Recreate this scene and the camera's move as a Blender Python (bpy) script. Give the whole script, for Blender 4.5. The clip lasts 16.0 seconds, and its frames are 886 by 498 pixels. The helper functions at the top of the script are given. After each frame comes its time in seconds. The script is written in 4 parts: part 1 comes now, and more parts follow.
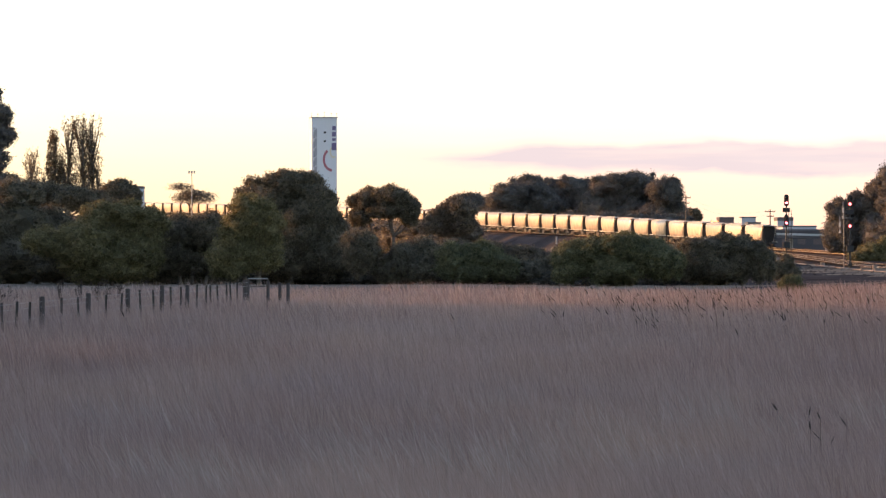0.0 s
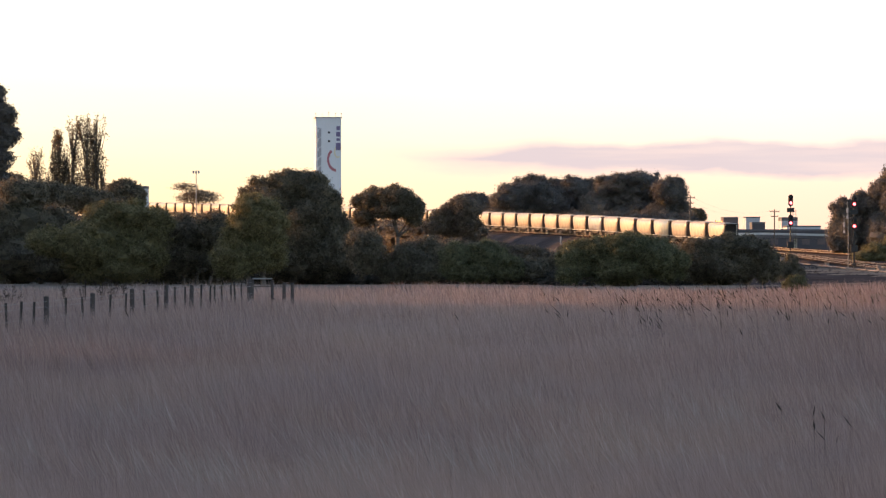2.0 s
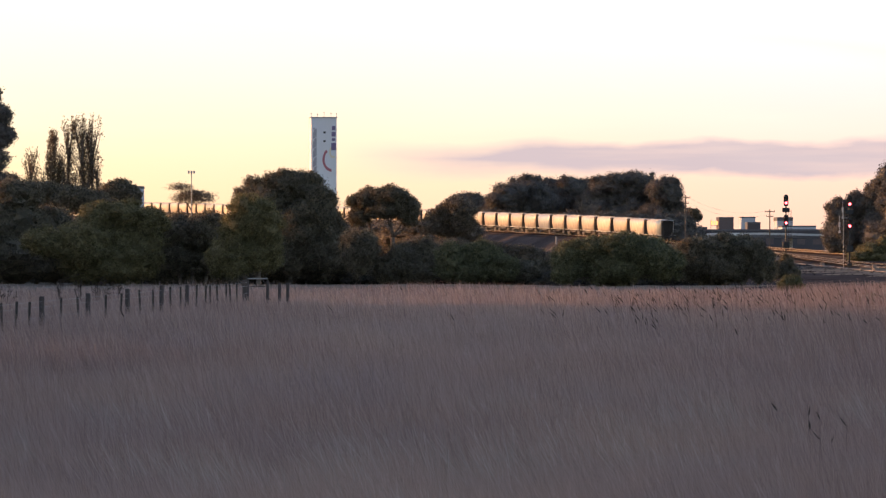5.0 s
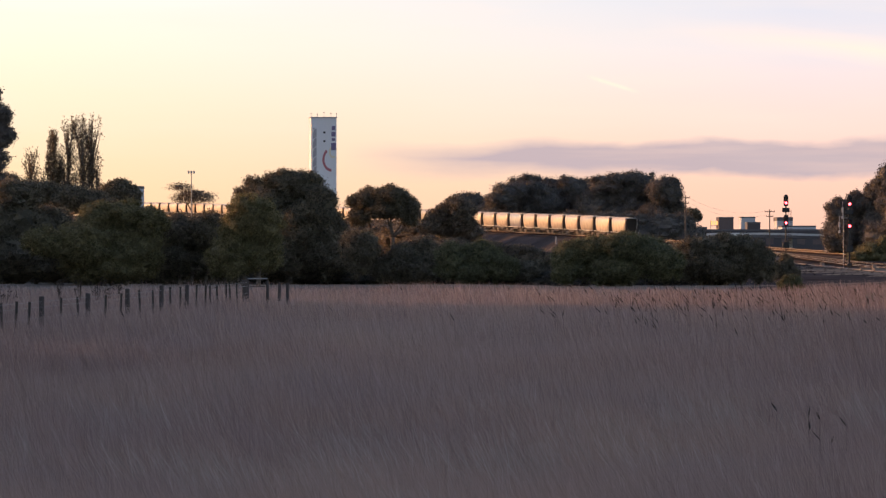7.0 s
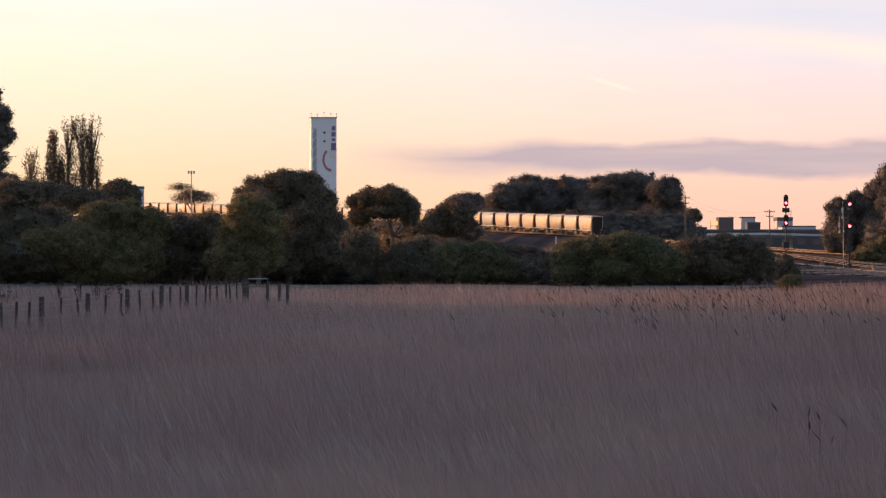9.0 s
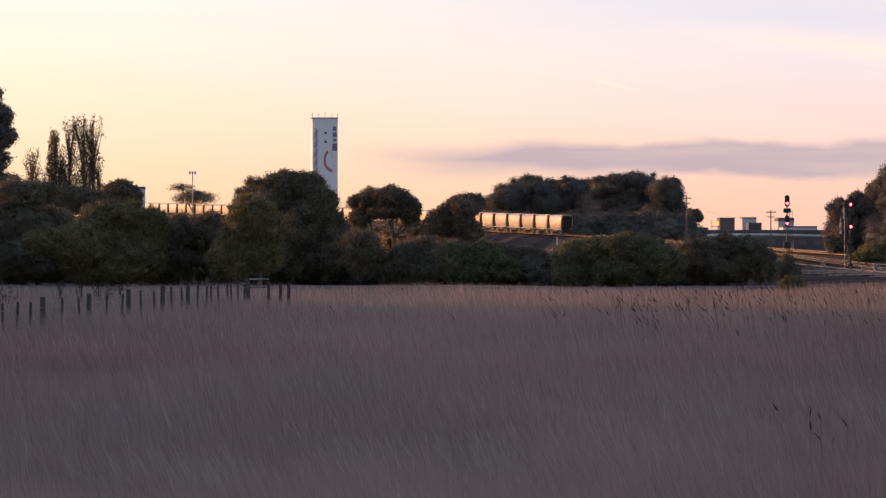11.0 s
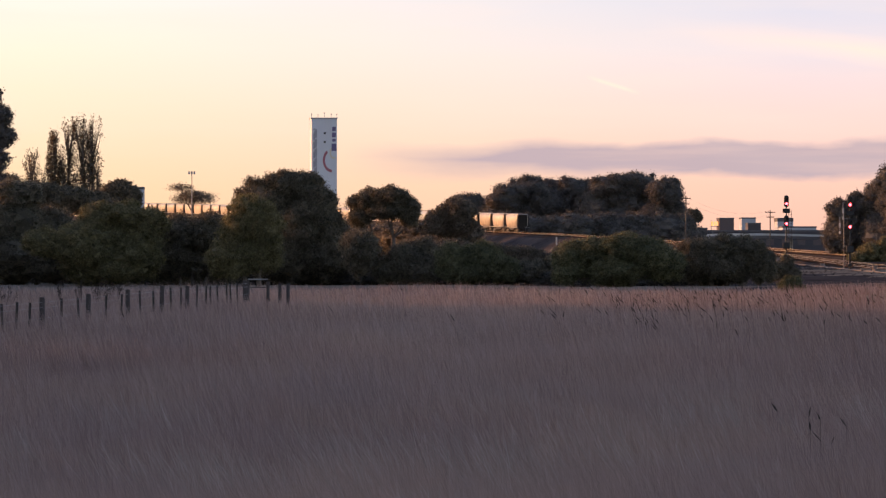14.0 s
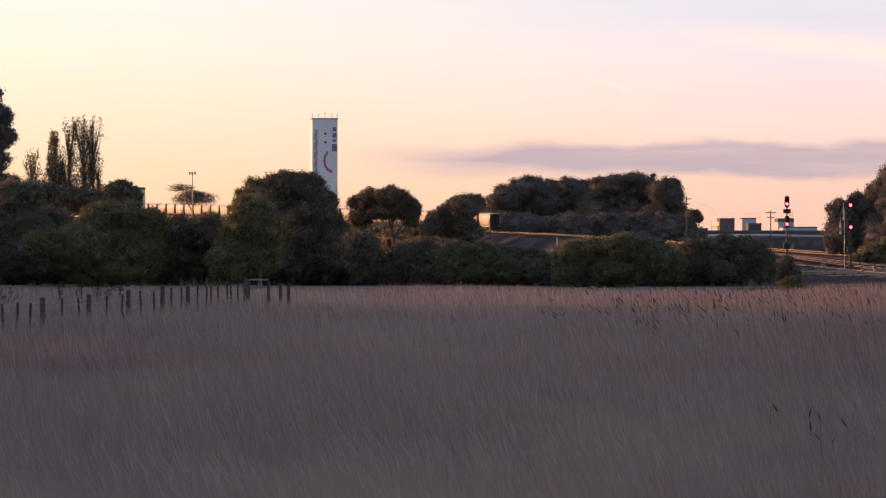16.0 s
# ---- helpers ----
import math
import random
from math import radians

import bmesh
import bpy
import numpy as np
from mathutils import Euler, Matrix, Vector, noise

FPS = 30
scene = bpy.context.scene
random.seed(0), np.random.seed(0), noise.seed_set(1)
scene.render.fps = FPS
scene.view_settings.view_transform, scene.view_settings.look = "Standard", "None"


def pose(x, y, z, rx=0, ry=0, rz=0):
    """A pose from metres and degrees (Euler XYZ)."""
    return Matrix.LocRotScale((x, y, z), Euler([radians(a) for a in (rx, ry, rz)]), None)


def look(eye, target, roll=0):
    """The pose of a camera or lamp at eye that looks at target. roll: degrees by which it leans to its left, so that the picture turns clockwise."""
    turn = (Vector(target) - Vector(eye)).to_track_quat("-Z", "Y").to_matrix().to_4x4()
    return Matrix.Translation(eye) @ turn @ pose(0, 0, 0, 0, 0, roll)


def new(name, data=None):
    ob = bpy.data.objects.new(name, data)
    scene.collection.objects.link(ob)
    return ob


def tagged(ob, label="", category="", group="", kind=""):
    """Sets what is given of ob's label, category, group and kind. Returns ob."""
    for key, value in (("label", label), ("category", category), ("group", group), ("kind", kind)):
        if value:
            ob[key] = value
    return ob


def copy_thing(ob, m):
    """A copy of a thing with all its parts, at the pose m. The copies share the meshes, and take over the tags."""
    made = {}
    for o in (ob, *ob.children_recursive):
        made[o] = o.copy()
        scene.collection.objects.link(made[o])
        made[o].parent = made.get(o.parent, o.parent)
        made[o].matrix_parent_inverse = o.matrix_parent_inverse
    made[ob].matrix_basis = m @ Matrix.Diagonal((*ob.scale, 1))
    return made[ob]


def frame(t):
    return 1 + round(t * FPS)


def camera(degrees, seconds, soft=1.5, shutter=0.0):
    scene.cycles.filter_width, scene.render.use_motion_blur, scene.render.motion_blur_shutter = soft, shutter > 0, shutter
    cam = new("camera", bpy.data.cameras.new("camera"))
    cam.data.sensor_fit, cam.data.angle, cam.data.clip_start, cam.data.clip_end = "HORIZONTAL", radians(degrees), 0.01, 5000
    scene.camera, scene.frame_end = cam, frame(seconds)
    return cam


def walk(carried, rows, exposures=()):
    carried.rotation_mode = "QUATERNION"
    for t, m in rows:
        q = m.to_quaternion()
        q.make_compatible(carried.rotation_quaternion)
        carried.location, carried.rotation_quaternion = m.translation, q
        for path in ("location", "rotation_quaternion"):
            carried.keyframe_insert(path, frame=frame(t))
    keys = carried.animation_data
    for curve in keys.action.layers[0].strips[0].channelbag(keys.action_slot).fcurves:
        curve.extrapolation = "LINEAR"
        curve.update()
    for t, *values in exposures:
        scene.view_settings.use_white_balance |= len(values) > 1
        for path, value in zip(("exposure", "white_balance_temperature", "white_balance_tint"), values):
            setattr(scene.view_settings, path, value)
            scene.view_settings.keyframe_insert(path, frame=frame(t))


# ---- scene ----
EYE = 2.9

# ---------------------------------------------------------------- camera
cam = camera(11.0, 16.0, soft=1.3)
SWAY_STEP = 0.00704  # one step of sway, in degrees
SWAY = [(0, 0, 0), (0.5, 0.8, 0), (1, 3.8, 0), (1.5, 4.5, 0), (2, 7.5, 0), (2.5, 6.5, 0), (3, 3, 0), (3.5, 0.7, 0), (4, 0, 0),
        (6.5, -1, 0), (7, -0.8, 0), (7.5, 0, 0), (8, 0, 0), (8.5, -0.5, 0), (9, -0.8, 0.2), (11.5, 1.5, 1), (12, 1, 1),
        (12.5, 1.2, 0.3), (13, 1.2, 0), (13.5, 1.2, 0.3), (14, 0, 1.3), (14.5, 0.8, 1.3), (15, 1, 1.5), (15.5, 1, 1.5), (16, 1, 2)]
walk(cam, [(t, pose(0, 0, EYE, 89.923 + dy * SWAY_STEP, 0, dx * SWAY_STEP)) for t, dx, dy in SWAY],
     exposures=[(0, 1.56, 6900, 26), (2, 1.43, 6900, 26), (4, 1.36, 6900, 28), (6.5, 0.95, 6900, 33), (9, 0.9, 6900, 35), (11.5, 0.88, 6950, 38), (16, 0.87, 6950, 38)])

# ---------------------------------------------------------------- light
SUN_AZ, SUN_EL = radians(68), radians(5.0)  # left of the view axis, above the horizon
to_sun = Vector((-math.sin(SUN_AZ) * math.cos(SUN_EL), math.cos(SUN_AZ) * math.cos(SUN_EL), math.sin(SUN_EL)))
world = bpy.data.worlds.new("world")
scene.world = world
world.use_nodes = True
wn = world.node_tree.nodes
sky = wn.new("ShaderNodeTexSky")
sky.sky_type, sky.sun_disc = "NISHITA", False
sky.sun_elevation, sky.sun_rotation = SUN_EL, -SUN_AZ
sky.ozone_density, sky.dust_density, sky.air_density = 1.9, 1.0, 1.0
world.node_tree.links.new(sky.outputs[0], wn["Background"].inputs[0])
wn["Background"].inputs[1].default_value = 0.21
sun = new("sun", bpy.data.lights.new("sun", "SUN"))
sun.data.energy, sun.data.angle, sun.data.color = 2.5, radians(0.5), (1.0, 0.54, 0.22)
sun.matrix_world = look(to_sun * 500, (0, 0, 0))


# ---------------------------------------------------------------- materials
def lin(r, g, b):
    return tuple((c / 255 / 12.92) if c / 255 <= 0.04045 else ((c / 255 + 0.055) / 1.055) ** 2.4 for c in (r, g, b)) + (1.0,)


def material(name, base, rough=0.8, metal=0.0, var=0.25, scale=3.0, fine=40.0, bump=0.15, island=0.0, dirt=None, piece=0.0, sheen=0.5):
    """A noisy surface: broad patches, fine grain and a little relief."""
    m = bpy.data.materials.new(name)
    m.use_nodes = True
    nt = m.node_tree
    n, l = nt.nodes, nt.links
    bsdf = n["Principled BSDF"]
    tc = n.new("ShaderNodeTexCoord")
    big, small = n.new("ShaderNodeTexNoise"), n.new("ShaderNodeTexNoise")
    big.inputs["Scale"].default_value, small.inputs["Scale"].default_value = scale, fine
    big.inputs["Detail"].default_value = small.inputs["Detail"].default_value = 4
    for t in (big, small):
        l.new(tc.outputs["Object"], t.inputs["Vector"])
    ramp = n.new("ShaderNodeMix")
    ramp.data_type = "RGBA"
    dark = dirt or tuple(c * (1 - var) for c in base)
    lite = tuple(min(1, c * (1 + var)) for c in base)
    ramp.inputs[6].default_value, ramp.inputs[7].default_value = (*dark, 1), (*lite, 1)
    mul = n.new("ShaderNodeMath")
    mul.operation = "MULTIPLY_ADD"
    l.new(small.outputs[0], mul.inputs[0])
    mul.inputs[1].default_value = 0.45
    l.new(big.outputs[0], mul.inputs[2])
    shift = n.new("ShaderNodeMath")
    shift.operation, shift.use_clamp = "MULTIPLY_ADD", True
    l.new(mul.outputs[0], shift.inputs[0])
    shift.inputs[1].default_value, shift.inputs[2].default_value = 1.8, -0.8
    l.new(shift.outputs[0], ramp.inputs[0])
    colour = ramp.outputs[2]
    if island or piece:
        geo = n.new("ShaderNodeObjectInfo") if piece else n.new("ShaderNodeNewGeometry")
        hsv = n.new("ShaderNodeHueSaturation")
        mr = n.new("ShaderNodeMapRange")
        amount = piece or island
        mr.inputs[3].default_value, mr.inputs[4].default_value = 1 - amount, 1 + amount
        l.new(geo.outputs["Random" if piece else "Random Per Island"], mr.inputs[0])
        l.new(mr.outputs[0], hsv.inputs["Value"])
        l.new(colour, hsv.inputs["Color"])
        colour = hsv.outputs[0]
    l.new(colour, bsdf.inputs["Base Color"])
    bsdf.inputs["Roughness"].default_value, bsdf.inputs["Metallic"].default_value = rough, metal
    bsdf.inputs["Specular IOR Level"].default_value = sheen
    if bump:
        bp = n.new("ShaderNodeBump")
        bp.inputs["Strength"].default_value, bp.inputs["Distance"].default_value = bump, 0.02
        l.new(small.outputs[0], bp.inputs["Height"])
        l.new(bp.outputs[0], bsdf.inputs["Normal"])
    return m


def leaf_material(name, base, var=0.5, through_light=0.45, low=None, high=None, patch=0.5):
    """Foliage: each leaf a little different, letting some light through."""
    m = bpy.data.materials.new(name)
    m.use_nodes = True
    n, l = m.node_tree.nodes, m.node_tree.links
    bsdf, out = n["Principled BSDF"], n["Material Output"]
    geo, hsv, mr = n.new("ShaderNodeNewGeometry"), n.new("ShaderNodeHueSaturation"), n.new("ShaderNodeMapRange")
    tc, big = n.new("ShaderNodeTexCoord"), n.new("ShaderNodeTexNoise")
    big.inputs["Scale"].default_value = patch
    l.new(tc.outputs["Object"], big.inputs["Vector"])
    mix = n.new("ShaderNodeMix")
    mix.data_type = "RGBA"
    mix.inputs[6].default_value = (*low, 1) if low else (base[0] * 0.75, base[1] * 0.8, base[2] * 0.8, 1)
    mix.inputs[7].default_value = (*high, 1) if high else (base[0] * 1.3, base[1] * 1.2, base[2] * 1.1, 1)
    l.new(big.outputs[0], mix.inputs[0])
    l.new(mix.outputs[2], hsv.inputs["Color"])
    mr.inputs[3].default_value, mr.inputs[4].default_value = 1 - var, 1 + var
    l.new(geo.outputs["Random Per Island"], mr.inputs[0])
    l.new(mr.outputs[0], hsv.inputs["Value"])
    l.new(hsv.outputs[0], bsdf.inputs["Base Color"])
    bsdf.inputs["Roughness"].default_value = 0.65
    bsdf.inputs["Specular IOR Level"].default_value = 0.1
    tr, mx = n.new("ShaderNodeBsdfTranslucent"), n.new("ShaderNodeMixShader")
    l.new(hsv.outputs[0], tr.inputs["Color"])
    mx.inputs[0].default_value = through_light
    l.new(bsdf.outputs[0], mx.inputs[1])
    l.new(tr.outputs[0], mx.inputs[2])
    l.new(mx.outputs[0], out.inputs["Surface"])
    return m


def glow_material(name, colour, strength):
    m = bpy.data.materials.new(name)
    m.use_nodes = True
    b = m.node_tree.nodes["Principled BSDF"]
    b.inputs["Base Color"].default_value = (*colour, 1)
    b.inputs["Emission Color"].default_value, b.inputs["Emission Strength"].default_value = (*colour, 1), strength
    return m


SOIL = material("dry_soil", (0.19, 0.16, 0.13), 1.0, var=0.35, scale=0.05, fine=1.2, sheen=0.0)
STRAW = leaf_material("dry_grass", (0.335, 0.255, 0.238), var=0.38, through_light=0.3, low=(0.25, 0.205, 0.23), high=(0.47, 0.325, 0.25), patch=0.28)
RUSSET = leaf_material("russet_grass", (0.27, 0.185, 0.17), var=0.45, through_light=0.3, low=(0.22, 0.16, 0.165), high=(0.33, 0.21, 0.165), patch=0.3)
PALE_STALK = leaf_material("pale_stalks", (0.39, 0.33, 0.315), var=0.35, through_light=0.2)
SEED = leaf_material("seed_heads", (0.06, 0.045, 0.04), var=0.4, through_light=0.1)
LEAF_DARK = leaf_material("dark_leaves", (0.158, 0.138, 0.104))
LEAF_OLIVE = leaf_material("olive_leaves", (0.185, 0.165, 0.09))
LEAF_GREEN = leaf_material("green_leaves", (0.15, 0.15, 0.09))
LEAF_GREY = leaf_material("grey_brown_leaves", (0.15, 0.125, 0.10))
LEAF_PINE = leaf_material("pine_needles", (0.14, 0.128, 0.12), var=0.25, through_light=0.3)
# darkened leaf colour that stands in for shade low in the hedge
LEAF_SHADED = leaf_material("shade_darkened_leaves", (0.095, 0.088, 0.078))
LEAF_POPLAR = leaf_material("poplar_leaves", (0.15, 0.12, 0.085), through_light=0.5)
BARK = material("bark", (0.12, 0.095, 0.075), 0.95, fine=15, bump=0.5)
POST_WOOD = material("weathered_wood", (0.065, 0.053, 0.05), 0.95, fine=25, bump=0.5)
PICKET_STEEL = material("rusted_steel", (0.06, 0.05, 0.045), 0.7, 0.5)
WIRE = material("wire", (0.25, 0.25, 0.25), 0.5, 0.9, bump=0)
BALLAST = material("ballast", (0.06, 0.05, 0.047), 1.0, var=0.4, scale=0.4, fine=6, sheen=0.0)
BANK = material("embankment_earth", (0.075, 0.066, 0.064), 1.0, var=0.4, scale=0.15, fine=2, sheen=0.0)
RAIL = material("worn_rail_steel", (0.45, 0.38, 0.32), 0.35, 1.0, var=0.2, bump=0)
RUST = material("rusty_rail_web", (0.06, 0.04, 0.032), 1.0, var=0.3, sheen=0.0, bump=0)
YARD = material("yard_gravel", (0.06, 0.053, 0.052), 1.0, var=0.55, scale=0.12, fine=1.6, sheen=0.0)
TROUGH = material("weathered_trough_concrete", (0.24, 0.20, 0.175), 0.95, var=0.4, sheen=0.1)
SLEEPER = material("old_sleeper", (0.055, 0.046, 0.042), 1.0, sheen=0.0)
CONCRETE = material("concrete", (0.42, 0.40, 0.38), 0.85, scale=0.3, fine=5)
WAGON = material("wagon_paint", (0.44, 0.365, 0.285), 0.36, 0.15, var=0.36, scale=0.6, fine=3, bump=0.08, piece=0.24)
WAGON_BLUE = material("faded_blue_wagon_paint", (0.30, 0.31, 0.33), 0.36, 0.35, var=0.3, scale=0.6, fine=3, bump=0.08)
WAGON_ROOF = material("wagon_roof_metal", (0.45, 0.44, 0.42), 0.5, 0.4, var=0.2, scale=0.6, piece=0.1)
UNDER = material("underframe_black", (0.05, 0.043, 0.04), 0.75, 0.2)
WHEEL = material("wheel_steel", (0.10, 0.085, 0.075), 0.5, 0.8)
TOWER_WHITE = material("tower_white_panels", (0.70, 0.70, 0.72), 0.6, var=0.06, scale=0.12, fine=2, bump=0.03)
TOWER_GREY = material("tower_grey", (0.36, 0.35, 0.37), 0.7)
LOGO_PURPLE = material("logo_purple", (0.17, 0.13, 0.24), 0.6, var=0.1)
LOGO_RED = material("logo_red", (0.45, 0.14, 0.16), 0.6, var=0.1)
LOGO_YELLOW = material("logo_yellow", (0.75, 0.65, 0.45), 0.6, var=0.1)
BLACK = material("matt_black", (0.015, 0.015, 0.016), 0.6, var=0.2)
GALV = material("galvanised_steel", (0.30, 0.29, 0.28), 0.55, 0.6, var=0.15)
CLAD_GREY = material("grey_cladding", (0.07, 0.06, 0.065), 0.7, var=0.15, scale=0.08)
CLAD_BROWN = material("brown_cladding", (0.13, 0.095, 0.09), 0.8, var=0.15)
CLAD_PALE = material("pale_cladding", (0.42, 0.43, 0.46), 0.7, var=0.1)
ROOFING = material("roof_sheet", (0.13, 0.125, 0.13), 0.85, 0.0, sheen=0.1)
DARK_GLASS = material("dark_glass", (0.03, 0.035, 0.04), 0.15, var=0.1, bump=0)
RED_LAMP = glow_material("red_signal_lamp", (1.0, 0.045, 0.05), 12.0)
ORANGE_SIGN = glow_material("lit_sign", (1.0, 0.42, 0.12), 0.8)


# ---------------------------------------------------------------- builders
def mesh_of(name, bm, mat, smooth=False):
    me = bpy.data.meshes.new(name)
    bm.to_mesh(me)
    bm.free()
    me.materials.append(mat)
    if smooth:
        me.polygons.foreach_set("use_smooth", [True] * len(me.polygons))
    return me


def part(name, bm, mat, parent, label="", smooth=False):
    ob = new(name, bm if isinstance(bm, bpy.types.Mesh) else mesh_of(name, bm, mat, smooth))
    ob.parent = parent
    return tagged(ob, label)


def empty(name, m, label, category, group="", kind=""):
    ob = new(name)
    ob.empty_display_size = 0.3
    ob.matrix_world = m
    return tagged(ob, label, category, group, kind)


def box(bm, x, y, z, sx, sy, sz, bevel=0.0, turn=None):
    """A box by its centre and full sizes."""
    made = bmesh.ops.create_cube(bm, size=1)
    vs = made["verts"]
    bmesh.ops.scale(bm, vec=(sx, sy, sz), verts=vs)
    if bevel:
        es = list({e for v in vs for e in v.link_edges})
        res = bmesh.ops.bevel(bm, geom=es, offset=bevel, segments=1, affect="EDGES")
        vs = list({v for f in res["faces"] for v in f.verts} | {v for v in vs if v.is_valid})
    if turn is not None:
        bmesh.ops.transform(bm, matrix=turn, verts=vs)
    bmesh.ops.translate(bm, vec=(x, y, z), verts=vs)
    return bm


def tube(bm, a, b, r0, r1, sides=6):
    a, b = Vector(a), Vector(b)
    way = b - a
    m = Matrix.Translation((a + b) / 2) @ way.to_track_quat("Z", "Y").to_matrix().to_4x4()
    bmesh.ops.create_cone(bm, cap_ends=True, segments=sides, radius1=r0, radius2=r1, depth=way.length, matrix=m)
    return bm


def sheet(name, verts, k, mat):
    """A mesh of separate k-cornered faces from an (n, k, 3) array."""
    n = len(verts)
    me = bpy.data.meshes.new(name)
    me.vertices.add(n * k)
    me.vertices.foreach_set("co", verts.astype(np.float32).ravel())
    me.loops.add(n * k)
    me.loops.foreach_set("vertex_index", np.arange(n * k, dtype=np.int32))
    me.polygons.add(n)
    me.polygons.foreach_set("loop_start", np.arange(0, n * k, k, dtype=np.int32))
    me.update(calc_edges=True)
    me.materials.append(mat)
    return me


def lumps(p, rng, waves=14, size=1.0):
    """Smooth uneven values in about -1..1 at the points p."""
    k = rng.normal(size=(waves, 3)) * (2.2 / size)
    ph = rng.uniform(0, 6.28, waves)
    return np.sin(p @ k.T + ph).sum(1) / math.sqrt(waves)


def lobed(d, c, rng, k):
    """Rounded lobes over a ball of directions: how far the skin stands out at each direction, with creases between lobes."""
    out = np.zeros(len(d))
    for i in range(k):
        away = np.linalg.norm(d - c[i], axis=1) / rng.uniform(0.42, 0.8)
        out = np.maximum(out, rng.uniform(0.6, 1.0) * np.sqrt(np.clip(1 - away * away, 0, 1)))
    return out


BALLS = {}


def ball(cuts):
    """A finely cut unit ball: corners and triangles."""
    if cuts not in BALLS:
        bm = bmesh.new()
        bmesh.ops.create_icosphere(bm, subdivisions=cuts, radius=1)
        bm.verts.ensure_lookup_table()
        BALLS[cuts] = np.array([v.co[:] for v in bm.verts]), np.array([[v.index for v in f.verts] for f in bm.faces])
        bm.free()
    return BALLS[cuts]


def clumps(blobs, rng, share):
    """Breaks each rounded mass into a heart and uneven clumps half sunk in it, more of them above."""
    out = []
    for b in blobs:
        c, r = np.array(b[:3]), np.array(b[3:6])
        out.append((*c, *(r * 0.90), 3))
        for _ in range(share):
            d = rng.normal(size=3) + np.array([0, 0, 0.25])
            d /= np.linalg.norm(d)
            size = rng.uniform(0.15, 0.34)
            e = c + d * r * (1.02 - size) * rng.uniform(0.94, 1.06)
            out.append((*e, *((0.5 * r + 0.5 * r.mean()) * size * rng.uniform(0.8, 1.25, 3)), 1))
    return out


def leaves(blobs, count, size, rng, fill=0.9, droop=0.0, fringe=0.08, share=24):
    """Leaves over the lobed skins of leafy clumps, with sprays that stand out, round closed hearts."""
    if fill:
        blobs = clumps(blobs, rng, share)
    w = np.array([b[3] * b[4] + b[3] * b[5] + b[4] * b[5] for b in blobs])
    out, flat = [], []
    for b, part_of in zip(blobs, w / w.sum()):
        n = max(24, int(count * part_of))
        c, r = np.array(b[:3]), np.array(b[3:6])
        k = 9
        cen = rng.normal(size=(k, 3))
        cen /= np.linalg.norm(cen, axis=1)[:, None]
        seed = int(rng.integers(1 << 30))

        def skin(d):
            big = lobed(d, cen, np.random.default_rng(seed), k)
            fine = lumps(d * r, np.random.default_rng(seed + 1), 12, r.mean() * 0.3)
            return 0.78 + 0.26 * big + 0.07 * fine

        d = rng.normal(size=(n, 3))
        d /= np.linalg.norm(d, axis=1)[:, None]
        stray = fringe if len(b) < 7 or b[6] == 3 else fringe * 2.2
        p = c + d * r * (skin(d) * (0.95 + stray * rng.normal(size=n)))[:, None] + rng.normal(size=(n, 3)) * size * 0.6
        nrm = d / r
        nrm /= np.linalg.norm(nrm, axis=1)[:, None]
        nrm += rng.normal(size=(n, 3)) * 0.6
        a = np.cross(nrm, rng.normal(size=(n, 3)))
        a[:, 2] -= droop
        a /= np.linalg.norm(a, axis=1)[:, None]
        s = np.cross(nrm, a)
        s /= np.linalg.norm(s, axis=1)[:, None]
        ln = size * rng.uniform(0.6, 1.5, n)[:, None]
        wd = ln * rng.uniform(0.3, 0.5, n)[:, None]
        out.append(np.stack([p - a * ln * 0.5, p + s * wd + a * ln * 0.15, p + a * ln * 0.6 - s * wd * 0.5], 1))
        if fill:
            v, f = ball(b[6])
            heart = c + v * r * (skin(v) * (fill if b[6] == 3 else 0.72) * (1 + 0.05 * rng.normal(size=len(v))))[:, None]
            flat.append(heart[f])
    return np.concatenate(out + flat)


